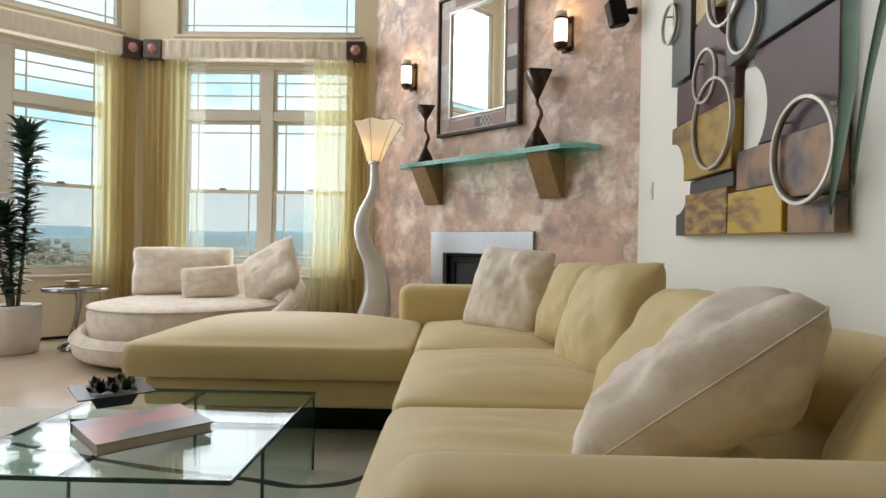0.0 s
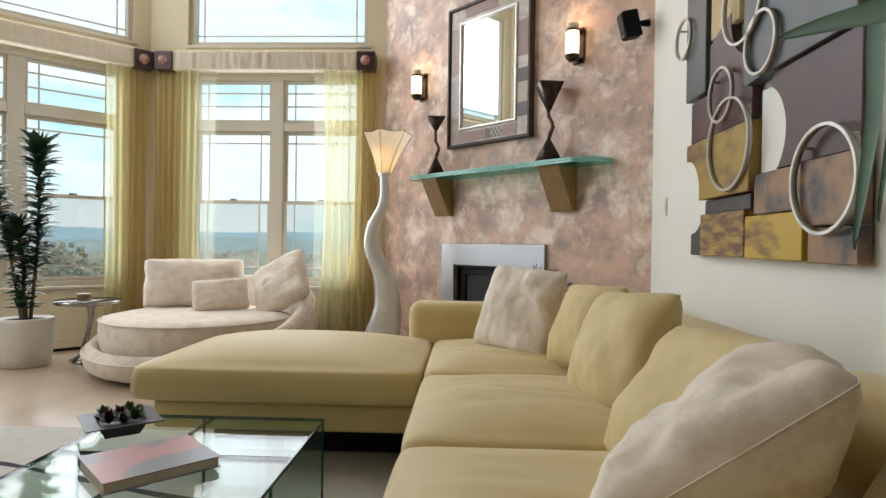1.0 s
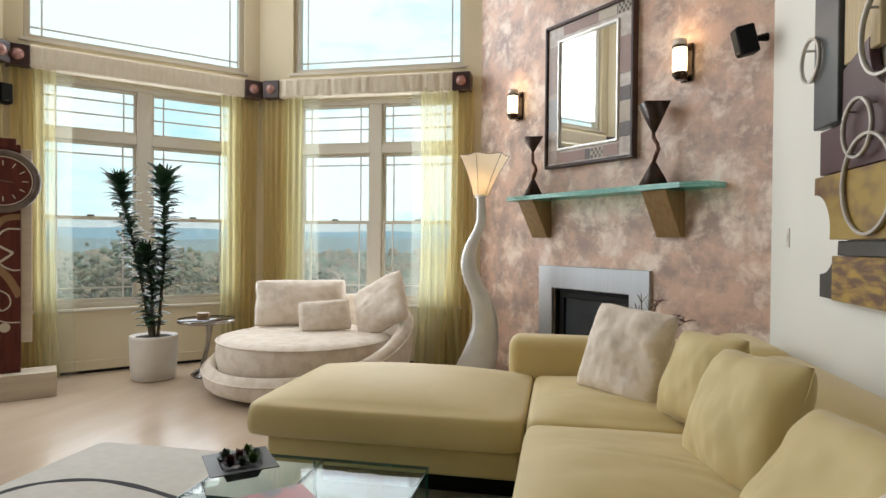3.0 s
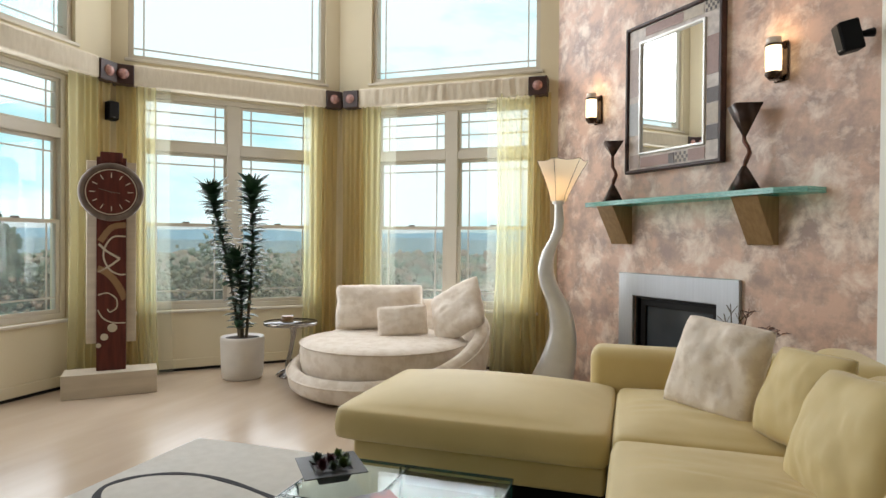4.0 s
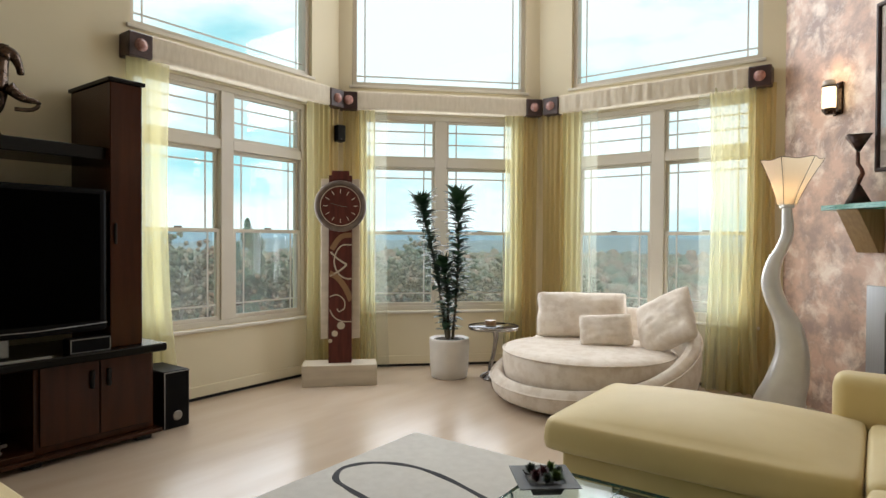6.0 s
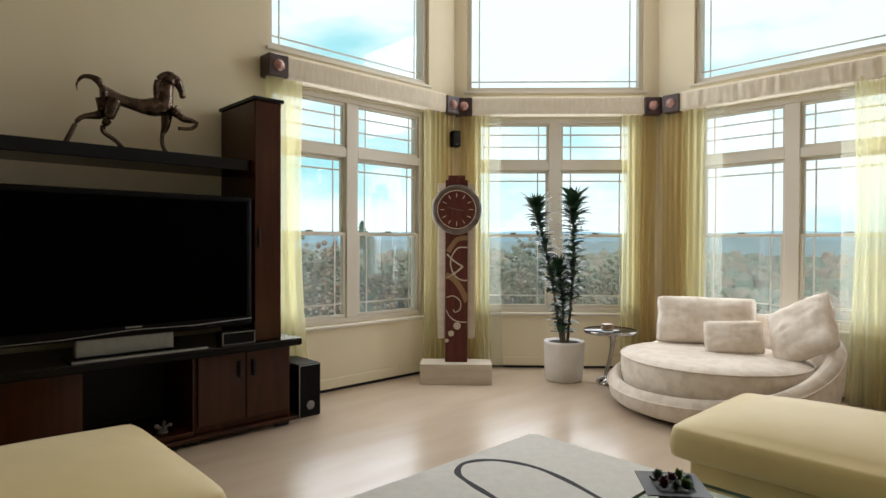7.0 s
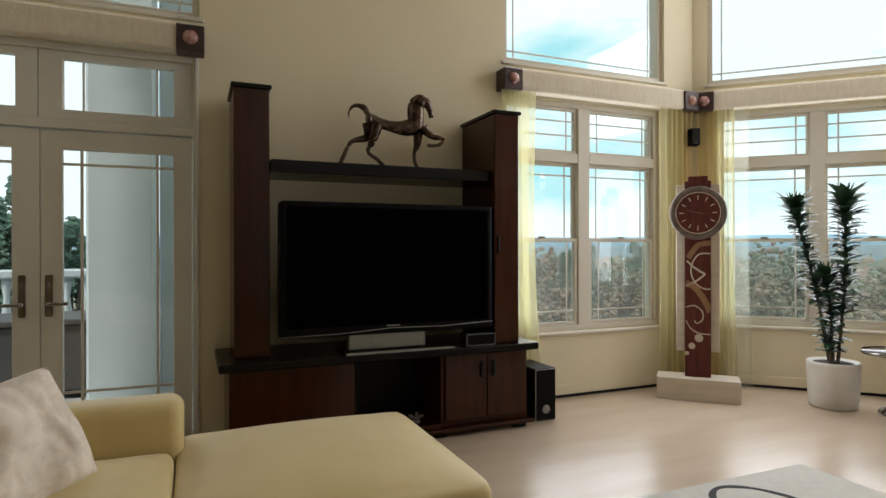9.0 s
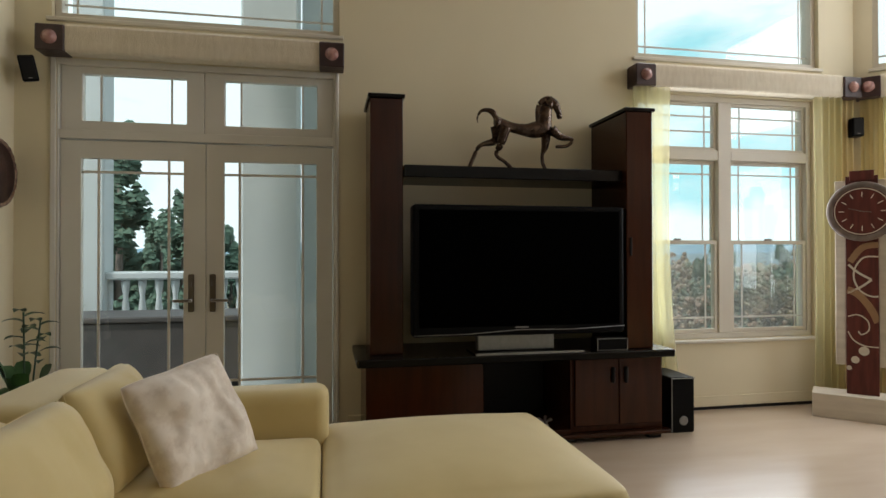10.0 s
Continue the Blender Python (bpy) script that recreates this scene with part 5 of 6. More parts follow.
dial = part("dial", lathe([(0.222, 0.0), (0.228, 0.03), (0.222, 0.05), (0.192, 0.052), (0.184, 0.042)], 48, DM, cap=False), M_CLKRIM, clock, "grey-brown round rim")
part("face", lathe([(0.184, 0.042), (0.001, 0.0425)], 48, DM, cap=False), M_CLK, dial, "dark brown clock face")
part("chapter_ring", lathe([(0.171, 0.0432), (0.171, 0.047), (0.178, 0.047), (0.178, 0.0432)], 48, DM, cap=False), M_IVORY, dial)
for k in range(12):
    t = DM @ Matrix.Rotation(2 * math.pi * k / 12, 4, "Z")
    part("hour_mark", boxes((-0.003, 0.003, 0.112, 0.148, 0.0432, 0.0455), m=t), M_TICK, dial)
part("clock_hand", boxes((-0.003, 0.003, -0.02, 0.09, 0.0475, 0.049), m=DM @ Matrix.Rotation(radians(75), 4, "Z")), M_CLKRIM, dial)
part("clock_hand", boxes((-0.003, 0.003, -0.02, 0.06, 0.0495, 0.051), m=DM @ Matrix.Rotation(radians(-98), 4, "Z")), M_CLKRIM, dial)


def inlay(points, width, material):
    pts = smooth_line([(x, 0, z) for x, z in points], 8)
    bm = bmesh.new()
    rows = []
    for k, p in enumerate(pts):
        d = (pts[min(k + 1, len(pts) - 1)] - pts[max(k - 1, 0)]).normalized()
        n = Vector((-d.z, 0, d.x)) * width / 2
        c = lambda v: max(0.226, min(0.429, v))
        rows.append([bm.verts.new((c(q.x), y, q.z)) for q, y in ((p + n, 0.0995), (p + n, 0.096), (p - n, 0.096), (p - n, 0.0995))])
    for a, b in zip(rows, rows[1:]):
        for j in range(3):
            try:
                bm.faces.new((a[j], a[j + 1], b[j + 1], b[j]))
            except ValueError:
                pass
    part("inlay", bm, material, clock)


inlay([(0.43, 1.24), (0.34, 1.235), (0.285, 1.16), (0.275, 1.07), (0.315, 0.98), (0.38, 0.94), (0.43, 0.94)], 0.012, M_IVORY)
inlay([(0.24, 1.18), (0.30, 1.12), (0.385, 1.065)], 0.016, M_IVORY)
inlay([(0.385, 1.065), (0.32, 1.01), (0.235, 0.96)], 0.016, M_IVORY)
inlay([(0.43, 1.33), (0.33, 1.31), (0.25, 1.20)], 0.045, M_INLAY)
inlay([(0.23, 0.99), (0.30, 0.95), (0.37, 0.86), (0.425, 0.74)], 0.05, M_INLAY)
inlay([(0.235, 0.78), (0.30, 0.795), (0.36, 0.75), (0.365, 0.68), (0.32, 0.645), (0.30, 0.67)], 0.009, M_IVORY)
inlay([(0.235, 0.665), (0.27, 0.60), (0.34, 0.56), (0.43, 0.555)], 0.009, M_IVORY)
for x, z, r in ((0.335, 0.52, 0.034), (0.28, 0.45, 0.027), (0.24, 0.385, 0.018)):
    part("inlay", lathe([(r, 0.0), (r, 0.004)], 24, Matrix.Translation((x, 0.0995, z)) @ Matrix.Rotation(radians(90), 4, "X")), M_IVORY, clock)


# potted plant with leafy canes
def leaf_mesh(bm, base, out, up, length, width, droop=0.3, n=4):
    side = out.cross(up)
    side = side.normalized() if side.length > 1e-4 else Vector((1, 0, 0))
    rows = []
    for k in range(n + 1):
        t = k / n
        w = width * math.sin(math.pi * (0.12 + 0.88 * t)) ** 0.8 if k < n else 0.0005
        p = base + out * length * t + up * length * (0.25 * t - droop * t * t)
        fold = up * 0.15 * w
        rows.append((bm.verts.new(p + side * w / 2 + fold), bm.verts.new(p), bm.verts.new(p - side * w / 2 + fold)))
    for a, b in zip(rows, rows[1:]):
        for j in (0, 1):
            f = bm.faces.new((a[j], a[j + 1], b[j + 1], b[j]))
            f.smooth = True


def cane(root, foot, top, start, rng, size=0.12, step=0.016, wide=1.0):
    mid = (Vector(foot) + Vector(top)) / 2 + Vector((0.02, 0.01, 0.0))
    line = smooth_line([foot, mid, top], 10)
    part("cane", tube(line, [0.014 - 0.006 * k / len(line) for k in range(len(line))], 8), M_STEM, root)
    bm, total = bmesh.new(), len(line) - 1
    h = (Vector(top) - Vector(foot)).length
    k, ang = start, 0.0
    while k <= 1.0:
        p = line[min(total, int(k * total))].lerp(line[min(total, int(k * total) + 1)], k * total % 1)
        ang += 2.4
        for j in range(3):
            a = ang + j * 2.094 + rng.uniform(-0.4, 0.4)
            near_top = max(0, (k - 0.82) / 0.18)
            lift = 0.18 + 0.8 * near_top + rng.uniform(-0.2, 0.2)
            out = Vector((math.cos(a), math.sin(a), lift)).normalized()
            leaf_mesh(bm, p, out, Vector((0, 0, 1)), size * rng.uniform(0.75, 1.15) * (0.78 + 0.40 * near_top), 0.034 * wide * rng.uniform(0.8, 1.15), rng.uniform(0.15, 0.5))
        k += step / h * (0.7 if k > 0.8 else 1.0)
    for j in range(10):
        a = j * 2.4
        leaf_mesh(bm, Vector(top), Vector((math.cos(a), math.sin(a), 1.5)).normalized(), Vector((0, 0, 1)), size * 0.7, 0.022, 0.05)
    part("foliage", bm, M_LEAF, root, smooth=True)


rng = random.Random(5)
plant = thing("potted_plant", pose(-3.08, 5.04, 0), "leafy dark green cane plant in a white fluted pot", "plant")
bm = bmesh.new()
n = 72
rings = []
for r, z in ((0.155, 0.0), (0.168, 0.01), (0.174, 0.10), (0.183, 0.345), (0.186, 0.368), (0.175, 0.370), (0.168, 0.345), (0.01, 0.344)):
    rings.append([bm.verts.new(((r + (0.006 * abs(math.sin(k * math.pi * 18 / n * 2)) if 0.01 <= z <= 0.35 and r > 0.168 else 0)) * math.cos(2 * math.pi * k / n), (r + (0.006 * abs(math.sin(k * math.pi * 18 / n * 2)) if 0.01 <= z <= 0.35 and r > 0.168 else 0)) * math.sin(2 * math.pi * k / n), z)) for k in range(n)])
for a, b in zip(rings, rings[1:]):
    for k in range(n):
        bm.faces.new((a[k], a[(k + 1) % n], b[(k + 1) % n], b[k]))
bm.faces.new(rings[0][::-1])
part("pot", bm, M_POT, plant, "white fluted ceramic pot", smooth=True)
part("soil", lathe([(0.149, 0.352), (0.08, 0.357), (0.002, 0.36)], 24), M_SOIL, plant)
cane(plant, (-0.03, 0.0, 0.35), (-0.33, -0.02, 1.65), 0.38, rng, 0.17, 0.017, 2.3)
cane(plant, (0.03, 0.01, 0.35), (0.11, -0.02, 1.67), 0.32, rng, 0.19, 0.018, 2.3)
cane(plant, (0.0, -0.03, 0.35), (-0.03, -0.05, 1.05), 0.16, rng, 0.18, 0.017, 2.3)
cane(plant, (-0.02, 0.03, 0.35), (-0.10, 0.03, 0.62), 0.3, rng, 0.12, 0.03)

# side table
M_CHROME = surf("aged_chrome", (0.42, 0.40, 0.38), (0.25, 0.23, 0.22), 16, 0.2, metal=0.95, lo=0.4, hi=0.7)
M_TOPDARK = surf("dark_marble", (0.020, 0.014, 0.012), (0.06, 0.045, 0.04), 12, 0.06, lo=0.45, hi=0.7)
side = thing("side_table", pose(-2.69, 5.20, 0), "small round side table with dark top and chrome foot", "table")
part("tabletop", lathe([(0.18, 0.462), (0.225, 0.468), (0.232, 0.482), (0.228, 0.498), (0.01, 0.50)], 40), M_TOPDARK, side)
part("rim", lathe([(0.2325, 0.470), (0.2365, 0.473), (0.2365, 0.497), (0.2325, 0.499)], 40, cap=False), M_CHROME, side)
part("column", tube(smooth_line([(0.02, 0, 0.465), (0.025, 0, 0.38), (-0.005, 0.01, 0.24), (-0.03, 0, 0.12), (-0.02, 0, 0.05)], 6), [0.035 - 0.017 * math.sin(math.pi * k / 24) for k in range(25)], 12), M_CHROME, side)
part("foot", lathe([(0.10, 0.0), (0.105, 0.012), (0.085, 0.03), (0.05, 0.055), (0.03, 0.07)], 20), M_CHROME, side)
for k in range(5):
    a = k * 1.256
    part("toe", tube([(0.03 * math.cos(a), 0.03 * math.sin(a), 0.06), (0.09 * math.cos(a), 0.09 * math.sin(a), 0.04), (0.12 * math.cos(a), 0.12 * math.sin(a), 0.016)], [0.022, 0.022, 0.015], 8), M_CHROME, side)
coaster = thing("coaster_stack", pose(-2.70, 5.16, 0.501), "small stack of round brown coasters", "coaster")
for k in range(4):
    part("coaster", lathe([(0.05, 0.0), (0.052, 0.003), (0.052, 0.009), (0.05, 0.012)], 20, Matrix.Translation((0.004 * (-1) ** k, 0.003 * k, 0.0125 * k))), M_INLAY if k % 2 else M_OAK, coaster)

# bronze horse on the bridge shelf
def horse():
    bm = bmesh.new()
    P = lambda y, z, x=0.0: (x, y, z)
    tube(smooth_line([P(1.33, 2.175), P(1.37, 2.175), P(1.46, 2.15), P(1.58, 2.135), P(1.68, 2.15), P(1.75, 2.165)], 6), [0.020, 0.040, 0.054, 0.056, 0.052, 0.046, 0.043, 0.041, 0.039, 0.038, 0.037, 0.037, 0.037, 0.037, 0.038, 0.040, 0.043, 0.046, 0.050, 0.054, 0.058, 0.060, 0.060, 0.059, 0.056, 0.052, 0.046, 0.040, 0.030, 0.022, 0.010], 12, bm, (0.85, 1.0))
    tube(smooth_line([P(1.69, 2.13), P(1.70, 2.21), P(1.715, 2.29), P(1.745, 2.345)], 6), [0.066 - 0.0018 * k for k in range(19)], 12, bm, (0.8, 1.0))
    tube(smooth_line([P(1.725, 2.345), P(1.775, 2.33), P(1.805, 2.275), P(1.815, 2.225)], 5), [0.030, 0.035, 0.037, 0.037, 0.036, 0.034, 0.032, 0.029, 0.026, 0.024, 0.022, 0.021, 0.020, 0.020, 0.019, 0.012], 10, bm, (0.75, 1.0))
    tube(smooth_line([P(1.655, 2.17), P(1.655, 2.27), P(1.675, 2.335), P(1.73, 2.372), P(1.79, 2.35)], 5), [0.010, 0.016, 0.020, 0.022, 0.023, 0.024, 0.024, 0.024, 0.023, 0.022, 0.021, 0.020, 0.019, 0.018, 0.017, 0.016, 0.014, 0.012, 0.010, 0.007, 0.004], 8, bm, (0.5, 1.0))
    for x in (-0.012, 0.012):
        tube([P(1.745, 2.35, x), P(1.75, 2.385, x)], [0.010, 0.002], 6, bm)
    tube(smooth_line([P(1.345, 2.195), P(1.325, 2.245), P(1.28, 2.265), P(1.235, 2.255), P(1.208, 2.21), P(1.212, 2.17)], 5), [0.010, 0.013, 0.017, 0.020, 0.022, 0.023, 0.023, 0.022, 0.020, 0.018, 0.016, 0.015, 0.014, 0.013, 0.012, 0.011, 0.010, 0.009, 0.008, 0.007, 0.006, 0.005, 0.004, 0.003, 0.002, 0.001], 8, bm)
    for pts, r in (([P(1.36, 2.15, -0.03), P(1.345, 2.06, -0.03), P(1.235, 2.02, -0.03), P(1.185, 1.93, -0.03), P(1.15, 1.848, -0.03)], (0.050, 0.014)),
                   ([P(1.40, 2.14, 0.03), P(1.37, 2.03, 0.03), P(1.335, 1.95, 0.03), P(1.40, 1.90, 0.03), P(1.455, 1.848, 0.03)], (0.046, 0.013)),
                   ([P(1.725, 2.13, -0.03), P(1.715, 2.03, -0.03), P(1.695, 1.97, -0.03), P(1.70, 1.90, -0.03), P(1.735, 1.848, -0.03)], (0.042, 0.013)),
                   ([P(1.74, 2.14, 0.03), P(1.81, 2.09, 0.03), P(1.895, 2.075, 0.03), P(1.86, 2.03, 0.03), P(1.775, 2.02, 0.03)], (0.040, 0.012))):
        line = smooth_line(pts, 6)
        tube(line, [r[1] + (r[0] - r[1]) * max(0, 1 - k / len(line) * 2.2) for k in range(len(line))], 8, bm)
    box(bm, -0.045, 0.045, 1.69, 1.80, 1.8465, 1.852, 0.002)
    return bm


ob = link("horse_statue", horse(), M_BRONZE, smooth=True)
ob.matrix_basis = pose(-3.85, 0.018, 0.004)
tagged(ob, "bronze prancing horse statue standing on the bridge shelf", "statue")

# ---- on the glass table ----
M_TRAY = surf("slate_tray", (0.018, 0.017, 0.018), (0.010, 0.010, 0.011), 20, 0.4)
bowl = thing("succulent_bowl", pose(-0.87, 2.60, 0.312) @ pose(0, 0, 0, 0, 0, 40), "black angular bowl of small succulents on the table", "planter")
bm = bmesh.new()
lathe([(0.075, 0.0), (0.105, 0.045), (0.165, 0.047), (0.165, 0.051), (0.10, 0.05), (0.085, 0.035), (0.005, 0.035)], 4, Matrix.Rotation(math.pi / 4, 4, "Z"), bm)
for f in bm.faces:
    f.smooth = False
part("bowl", bm, M_TRAY, bowl, "black bowl with a wide flat rim")
M_SUCC = [surf("succulent_green", (0.10, 0.16, 0.035), (0.05, 0.10, 0.03), 30, 0.5), surf("succulent_red", (0.09, 0.02, 0.025), (0.05, 0.015, 0.02), 30, 0.5), surf("succulent_dark", (0.025, 0.05, 0.03), (0.10, 0.12, 0.10), 30, 0.5)]
for x, y, r, k, pts in ((-0.04, -0.04, 0.034, 1, 46), (0.04, -0.04, 0.034, 0, 60), (-0.045, 0.03, 0.036, 2, 44), (0.035, 0.04, 0.034, 0, 44), (0.0, 0.0, 0.036, 1, 44), (0.0, -0.055, 0.028, 2, 36), (0.06, 0.0, 0.03, 2, 36)):
    bm = bmesh.new()
    for j in range(pts):
        a, e = j * 2.4, 0.15 + 1.2 * j / pts
        out = Vector((math.cos(a) * math.cos(e), math.sin(a) * math.cos(e), math.sin(e)))
        leaf_mesh(bm, Vector((x, y, 0.045 + 0.01 * e)), out, Vector((0, 0, 1)), r * rng.uniform(0.7, 1.1), 0.017, 0.1, 3)
    part("succulent", bm, M_SUCC[k], bowl, smooth=True)

M_COVER = surf("book_cover", (0.46, 0.20, 0.20), (0.20, 0.195, 0.23), 4.5, 0.35, lo=0.46, hi=0.54, detail=2)
M_PAGES = surf("book_pages", (0.55, 0.50, 0.42), (0.48, 0.43, 0.35), 4, 0.8, stretch=(1, 1, 160))
book = thing("book", pose(-0.60, 2.30, 0.312, 0, 0, 46), "closed hardback book with a pink and grey cover", "book")
part("page_block", boxes((-0.153, 0.150, -0.128, 0.125, 0.003, 0.029)), M_PAGES, book)
part("cover", boxes((-0.157, 0.157, -0.133, 0.133, 0.0, 0.003), (-0.157, 0.157, -0.133, 0.133, 0.029, 0.032), (-0.157, 0.157, 0.126, 0.133, 0.003, 0.029), bevel=0.001), M_COVER, book, "pink and grey printed cover")


def rug_line(points, closed=False):
    pts = smooth_line([(x, y, 0) for x, y in points], 10)
    bm, rows = bmesh.new(), []
    for k, p in enumerate(pts):
        d = (pts[min(k + 1, len(pts) - 1)] - pts[max(k - 1, 0)]).normalized()
        nn = Vector((-d.y, d.x, 0)) * (0.017 + 0.003 * math.sin(k * 0.4))
        rows.append([bm.verts.new((q.x, q.y, z)) for q, z in ((p + nn, 0.0115), (p + nn * 0.8, 0.0145), (p - nn * 0.8, 0.0145), (p - nn, 0.0115))])
    for a, b in zip(rows, rows[1:]):
        for j in range(3):
            bm.faces.new((a[j], a[j + 1], b[j + 1], b[j]))
    bmesh.ops.recalc_face_normals(bm, faces=bm.faces[:])
    part("woven_line", bm, M_RUGLINE, rug, "black woven line")


rug_line([(-1.0, 2.30), (-1.3, 2.44), (-1.55, 2.55), (-1.8, 2.61), (-2.0, 2.65), (-2.14, 2.70), (-2.215, 2.82), (-2.17, 2.95), (-2.05, 3.04), (-1.88, 3.08), (-1.66, 3.055), (-1.4, 2.98), (-1.1, 2.88), (-0.8, 2.79), (-0.42, 2.71), (-0.24, 2.66), (-0.09, 2.69), (0.0, 2.77), (0.06, 2.88)])
rug_line([(-1.0, 2.30), (-0.8, 2.24), (-0.55, 2.22), (-0.3, 2.2), (0.0, 2.1), (0.15, 1.95)])

# ---- edges of the room ----
palm = thing("potted_palm", pose(1.24, 0.86, 0), "tall arching green plant beside the sofa's end", "plant")
part("pot", lathe([(0.11, 0.0), (0.13, 0.02), (0.16, 0.30), (0.165, 0.32), (0.15, 0.32), (0.145, 0.29), (0.005, 0.288)], 28), M_POT, palm)
part("trunk", tube(smooth_line([(0, 0, 0.28), (0.02, 0.03, 0.8), (0.03, 0.08, 1.35), (0.04, 0.12, 1.75)], 6), [0.022 - 0.0005 * k for k in range(19)], 8), M_STEM, palm)
M_FROND = surf("frond_green", (0.020, 0.065, 0.022), (0.035, 0.10, 0.035), 10, 0.4)


def frond(points, width):
    pts = smooth_line(points, 6)
    bm, rows = bmesh.new(), []
    for k, p in enumerate(pts):
        t = k / (len(pts) - 1)
        d = (pts[min(k + 1, len(pts) - 1)] - pts[max(k - 1, 0)]).normalized()
        nn = d.cross(Vector((1, 0.3, 0.1))).normalized() * width / 2 * (math.sin(math.pi * (0.1 + 0.9 * t)) ** 0.6 if t < 1 else 0.02)
        rows.append((bm.verts.new(p + nn), bm.verts.new(p + Vector((0.006, 0, -0.004))), bm.verts.new(p - nn)))
    for a, b in zip(rows, rows[1:]):
        for j in (0, 1):
            f = bm.faces.new((a[j], a[j + 1], b[j + 1], b[j]))
            f.smooth = True
    part("frond", bm, M_FROND, palm)


crown = (0.04, 0.12, 1.72)
frond([crown, (0.06, 0.75, 1.85), (0.06, 1.17, 1.62), (0.06, 1.22, 1.30), (0.05, 1.27, 0.98)], 0.055)
frond([crown, (0.08, 0.70, 1.78), (0.08, 1.05, 1.58), (0.07, 1.15, 1.35), (0.06, 1.20, 1.05)], 0.03)
frond([crown, (0.10, 0.60, 1.70), (0.10, 0.98, 1.45), (0.10, 1.08, 1.15), (0.08, 1.09, 0.93)], 0.045)
frond([crown, (0.0, 0.55, 1.95), (-0.04, 0.95, 1.88), (-0.06, 1.25, 1.70)], 0.05)
frond([crown, (0.1, -0.2, 2.0), (0.1, -0.5, 1.9), (0.1, -0.7, 1.6)], 0.05)
frond([(0.02, 0.07, 1.05), (-0.10, 0.40, 1.27), (-0.20, 0.66, 1.355), (-0.26, 0.81, 1.382), (-0.313, 0.94, 1.393)], 0.045)
frond([crown, (-0.1, 0.1, 2.1), (-0.12, 0.2, 2.3)], 0.05)

basket = thing("woven_wall_plate", pose(-3.95, -1.79, 1.77), "round dark red woven plate hung on the wall", "wall art")
BT = Matrix.Rotation(radians(-90), 4, "X")
part("disc", lathe([(0.195, 0.0), (0.195, 0.02), (0.10, 0.012), (0.003, 0.010)], 40, BT), M_BOXWOOD, basket)
part("woven_rim", tube([BT @ Vector((0.20 * math.cos(k * math.pi / 24), 0.20 * math.sin(k * math.pi / 24), 0.016)) for k in range(48)], [0.012 + 0.003 * (k % 2) for k in range(48)], 8, closed=True), surf("rim_cane", (0.30, 0.20, 0.13), (0.10, 0.05, 0.04), 60, 0.7), basket)
fern = thing("potted_plant", pose(-3.62, -1.48, 0), "small green leafy plant in a dark pot", "plant")
part("pot", lathe([(0.09, 0.0), (0.12, 0.02), (0.14, 0.26), (0.13, 0.27), (0.12, 0.24), (0.004, 0.238)], 24), M_BLACKBASE, fern)
bm = bmesh.new()
for k in range(60):
    a, e = rng.uniform(0, 6.28), rng.uniform(0.3, 1.4)
    out = Vector((math.cos(a) * math.cos(e), math.sin(a) * math.cos(e), math.sin(e)))
    leaf_mesh(bm, Vector((0, 0, 0.25)) + out * rng.uniform(0.05, 0.35), out, Vector((0, 0, 1)), 0.17, 0.085, 0.5)
part("foliage", bm, surf("bright_leaf", (0.02, 0.075, 0.015), (0.04, 0.12, 0.02), 14, 0.4), fern, smooth=True)
for dx, h in ((0.03, 0.95), (-0.05, 0.88)):
    bm = tube(smooth_line([(dx, 0, 0.24), (dx * 1.5, 0.02, 0.6), (dx * 2.5, 0.03, h)], 5), 0.005, 6)
    for k in range(9):
        a = k * 2.4
        leaf_mesh(bm, Vector((dx * 2.3, 0.03, h - 0.03 * k)), Vector((math.cos(a), math.sin(a), 0.3)), Vector((0, 0, 1)), 0.11, 0.055, 0.5)
    part("sprig", bm, M_LEAF, fern)

orn = thing("silver_figurine", pose(-3.72, 1.66, 0.0905), "small silver figurine in the open niche", "ornament")
bm = bmesh.new()
for k in range(5):
    a = k * 1.3
    tube(smooth_line([(0, 0, 0.012), (0.03 * math.cos(a), 0.03 * math.sin(a), 0.04), (0.055 * math.cos(a), 0.055 * math.sin(a), 0.03 + 0.012 * (k % 3))], 4), [0.012, 0.010, 0.008, 0.008, 0.009, 0.011, 0.012, 0.010, 0.004], 6, bm)
part("figure", bm, M_SILVER, orn)
part("foot", lathe([(0.03, 0.0), (0.032, 0.006), (0.012, 0.012)], 16), M_SILVER, orn)

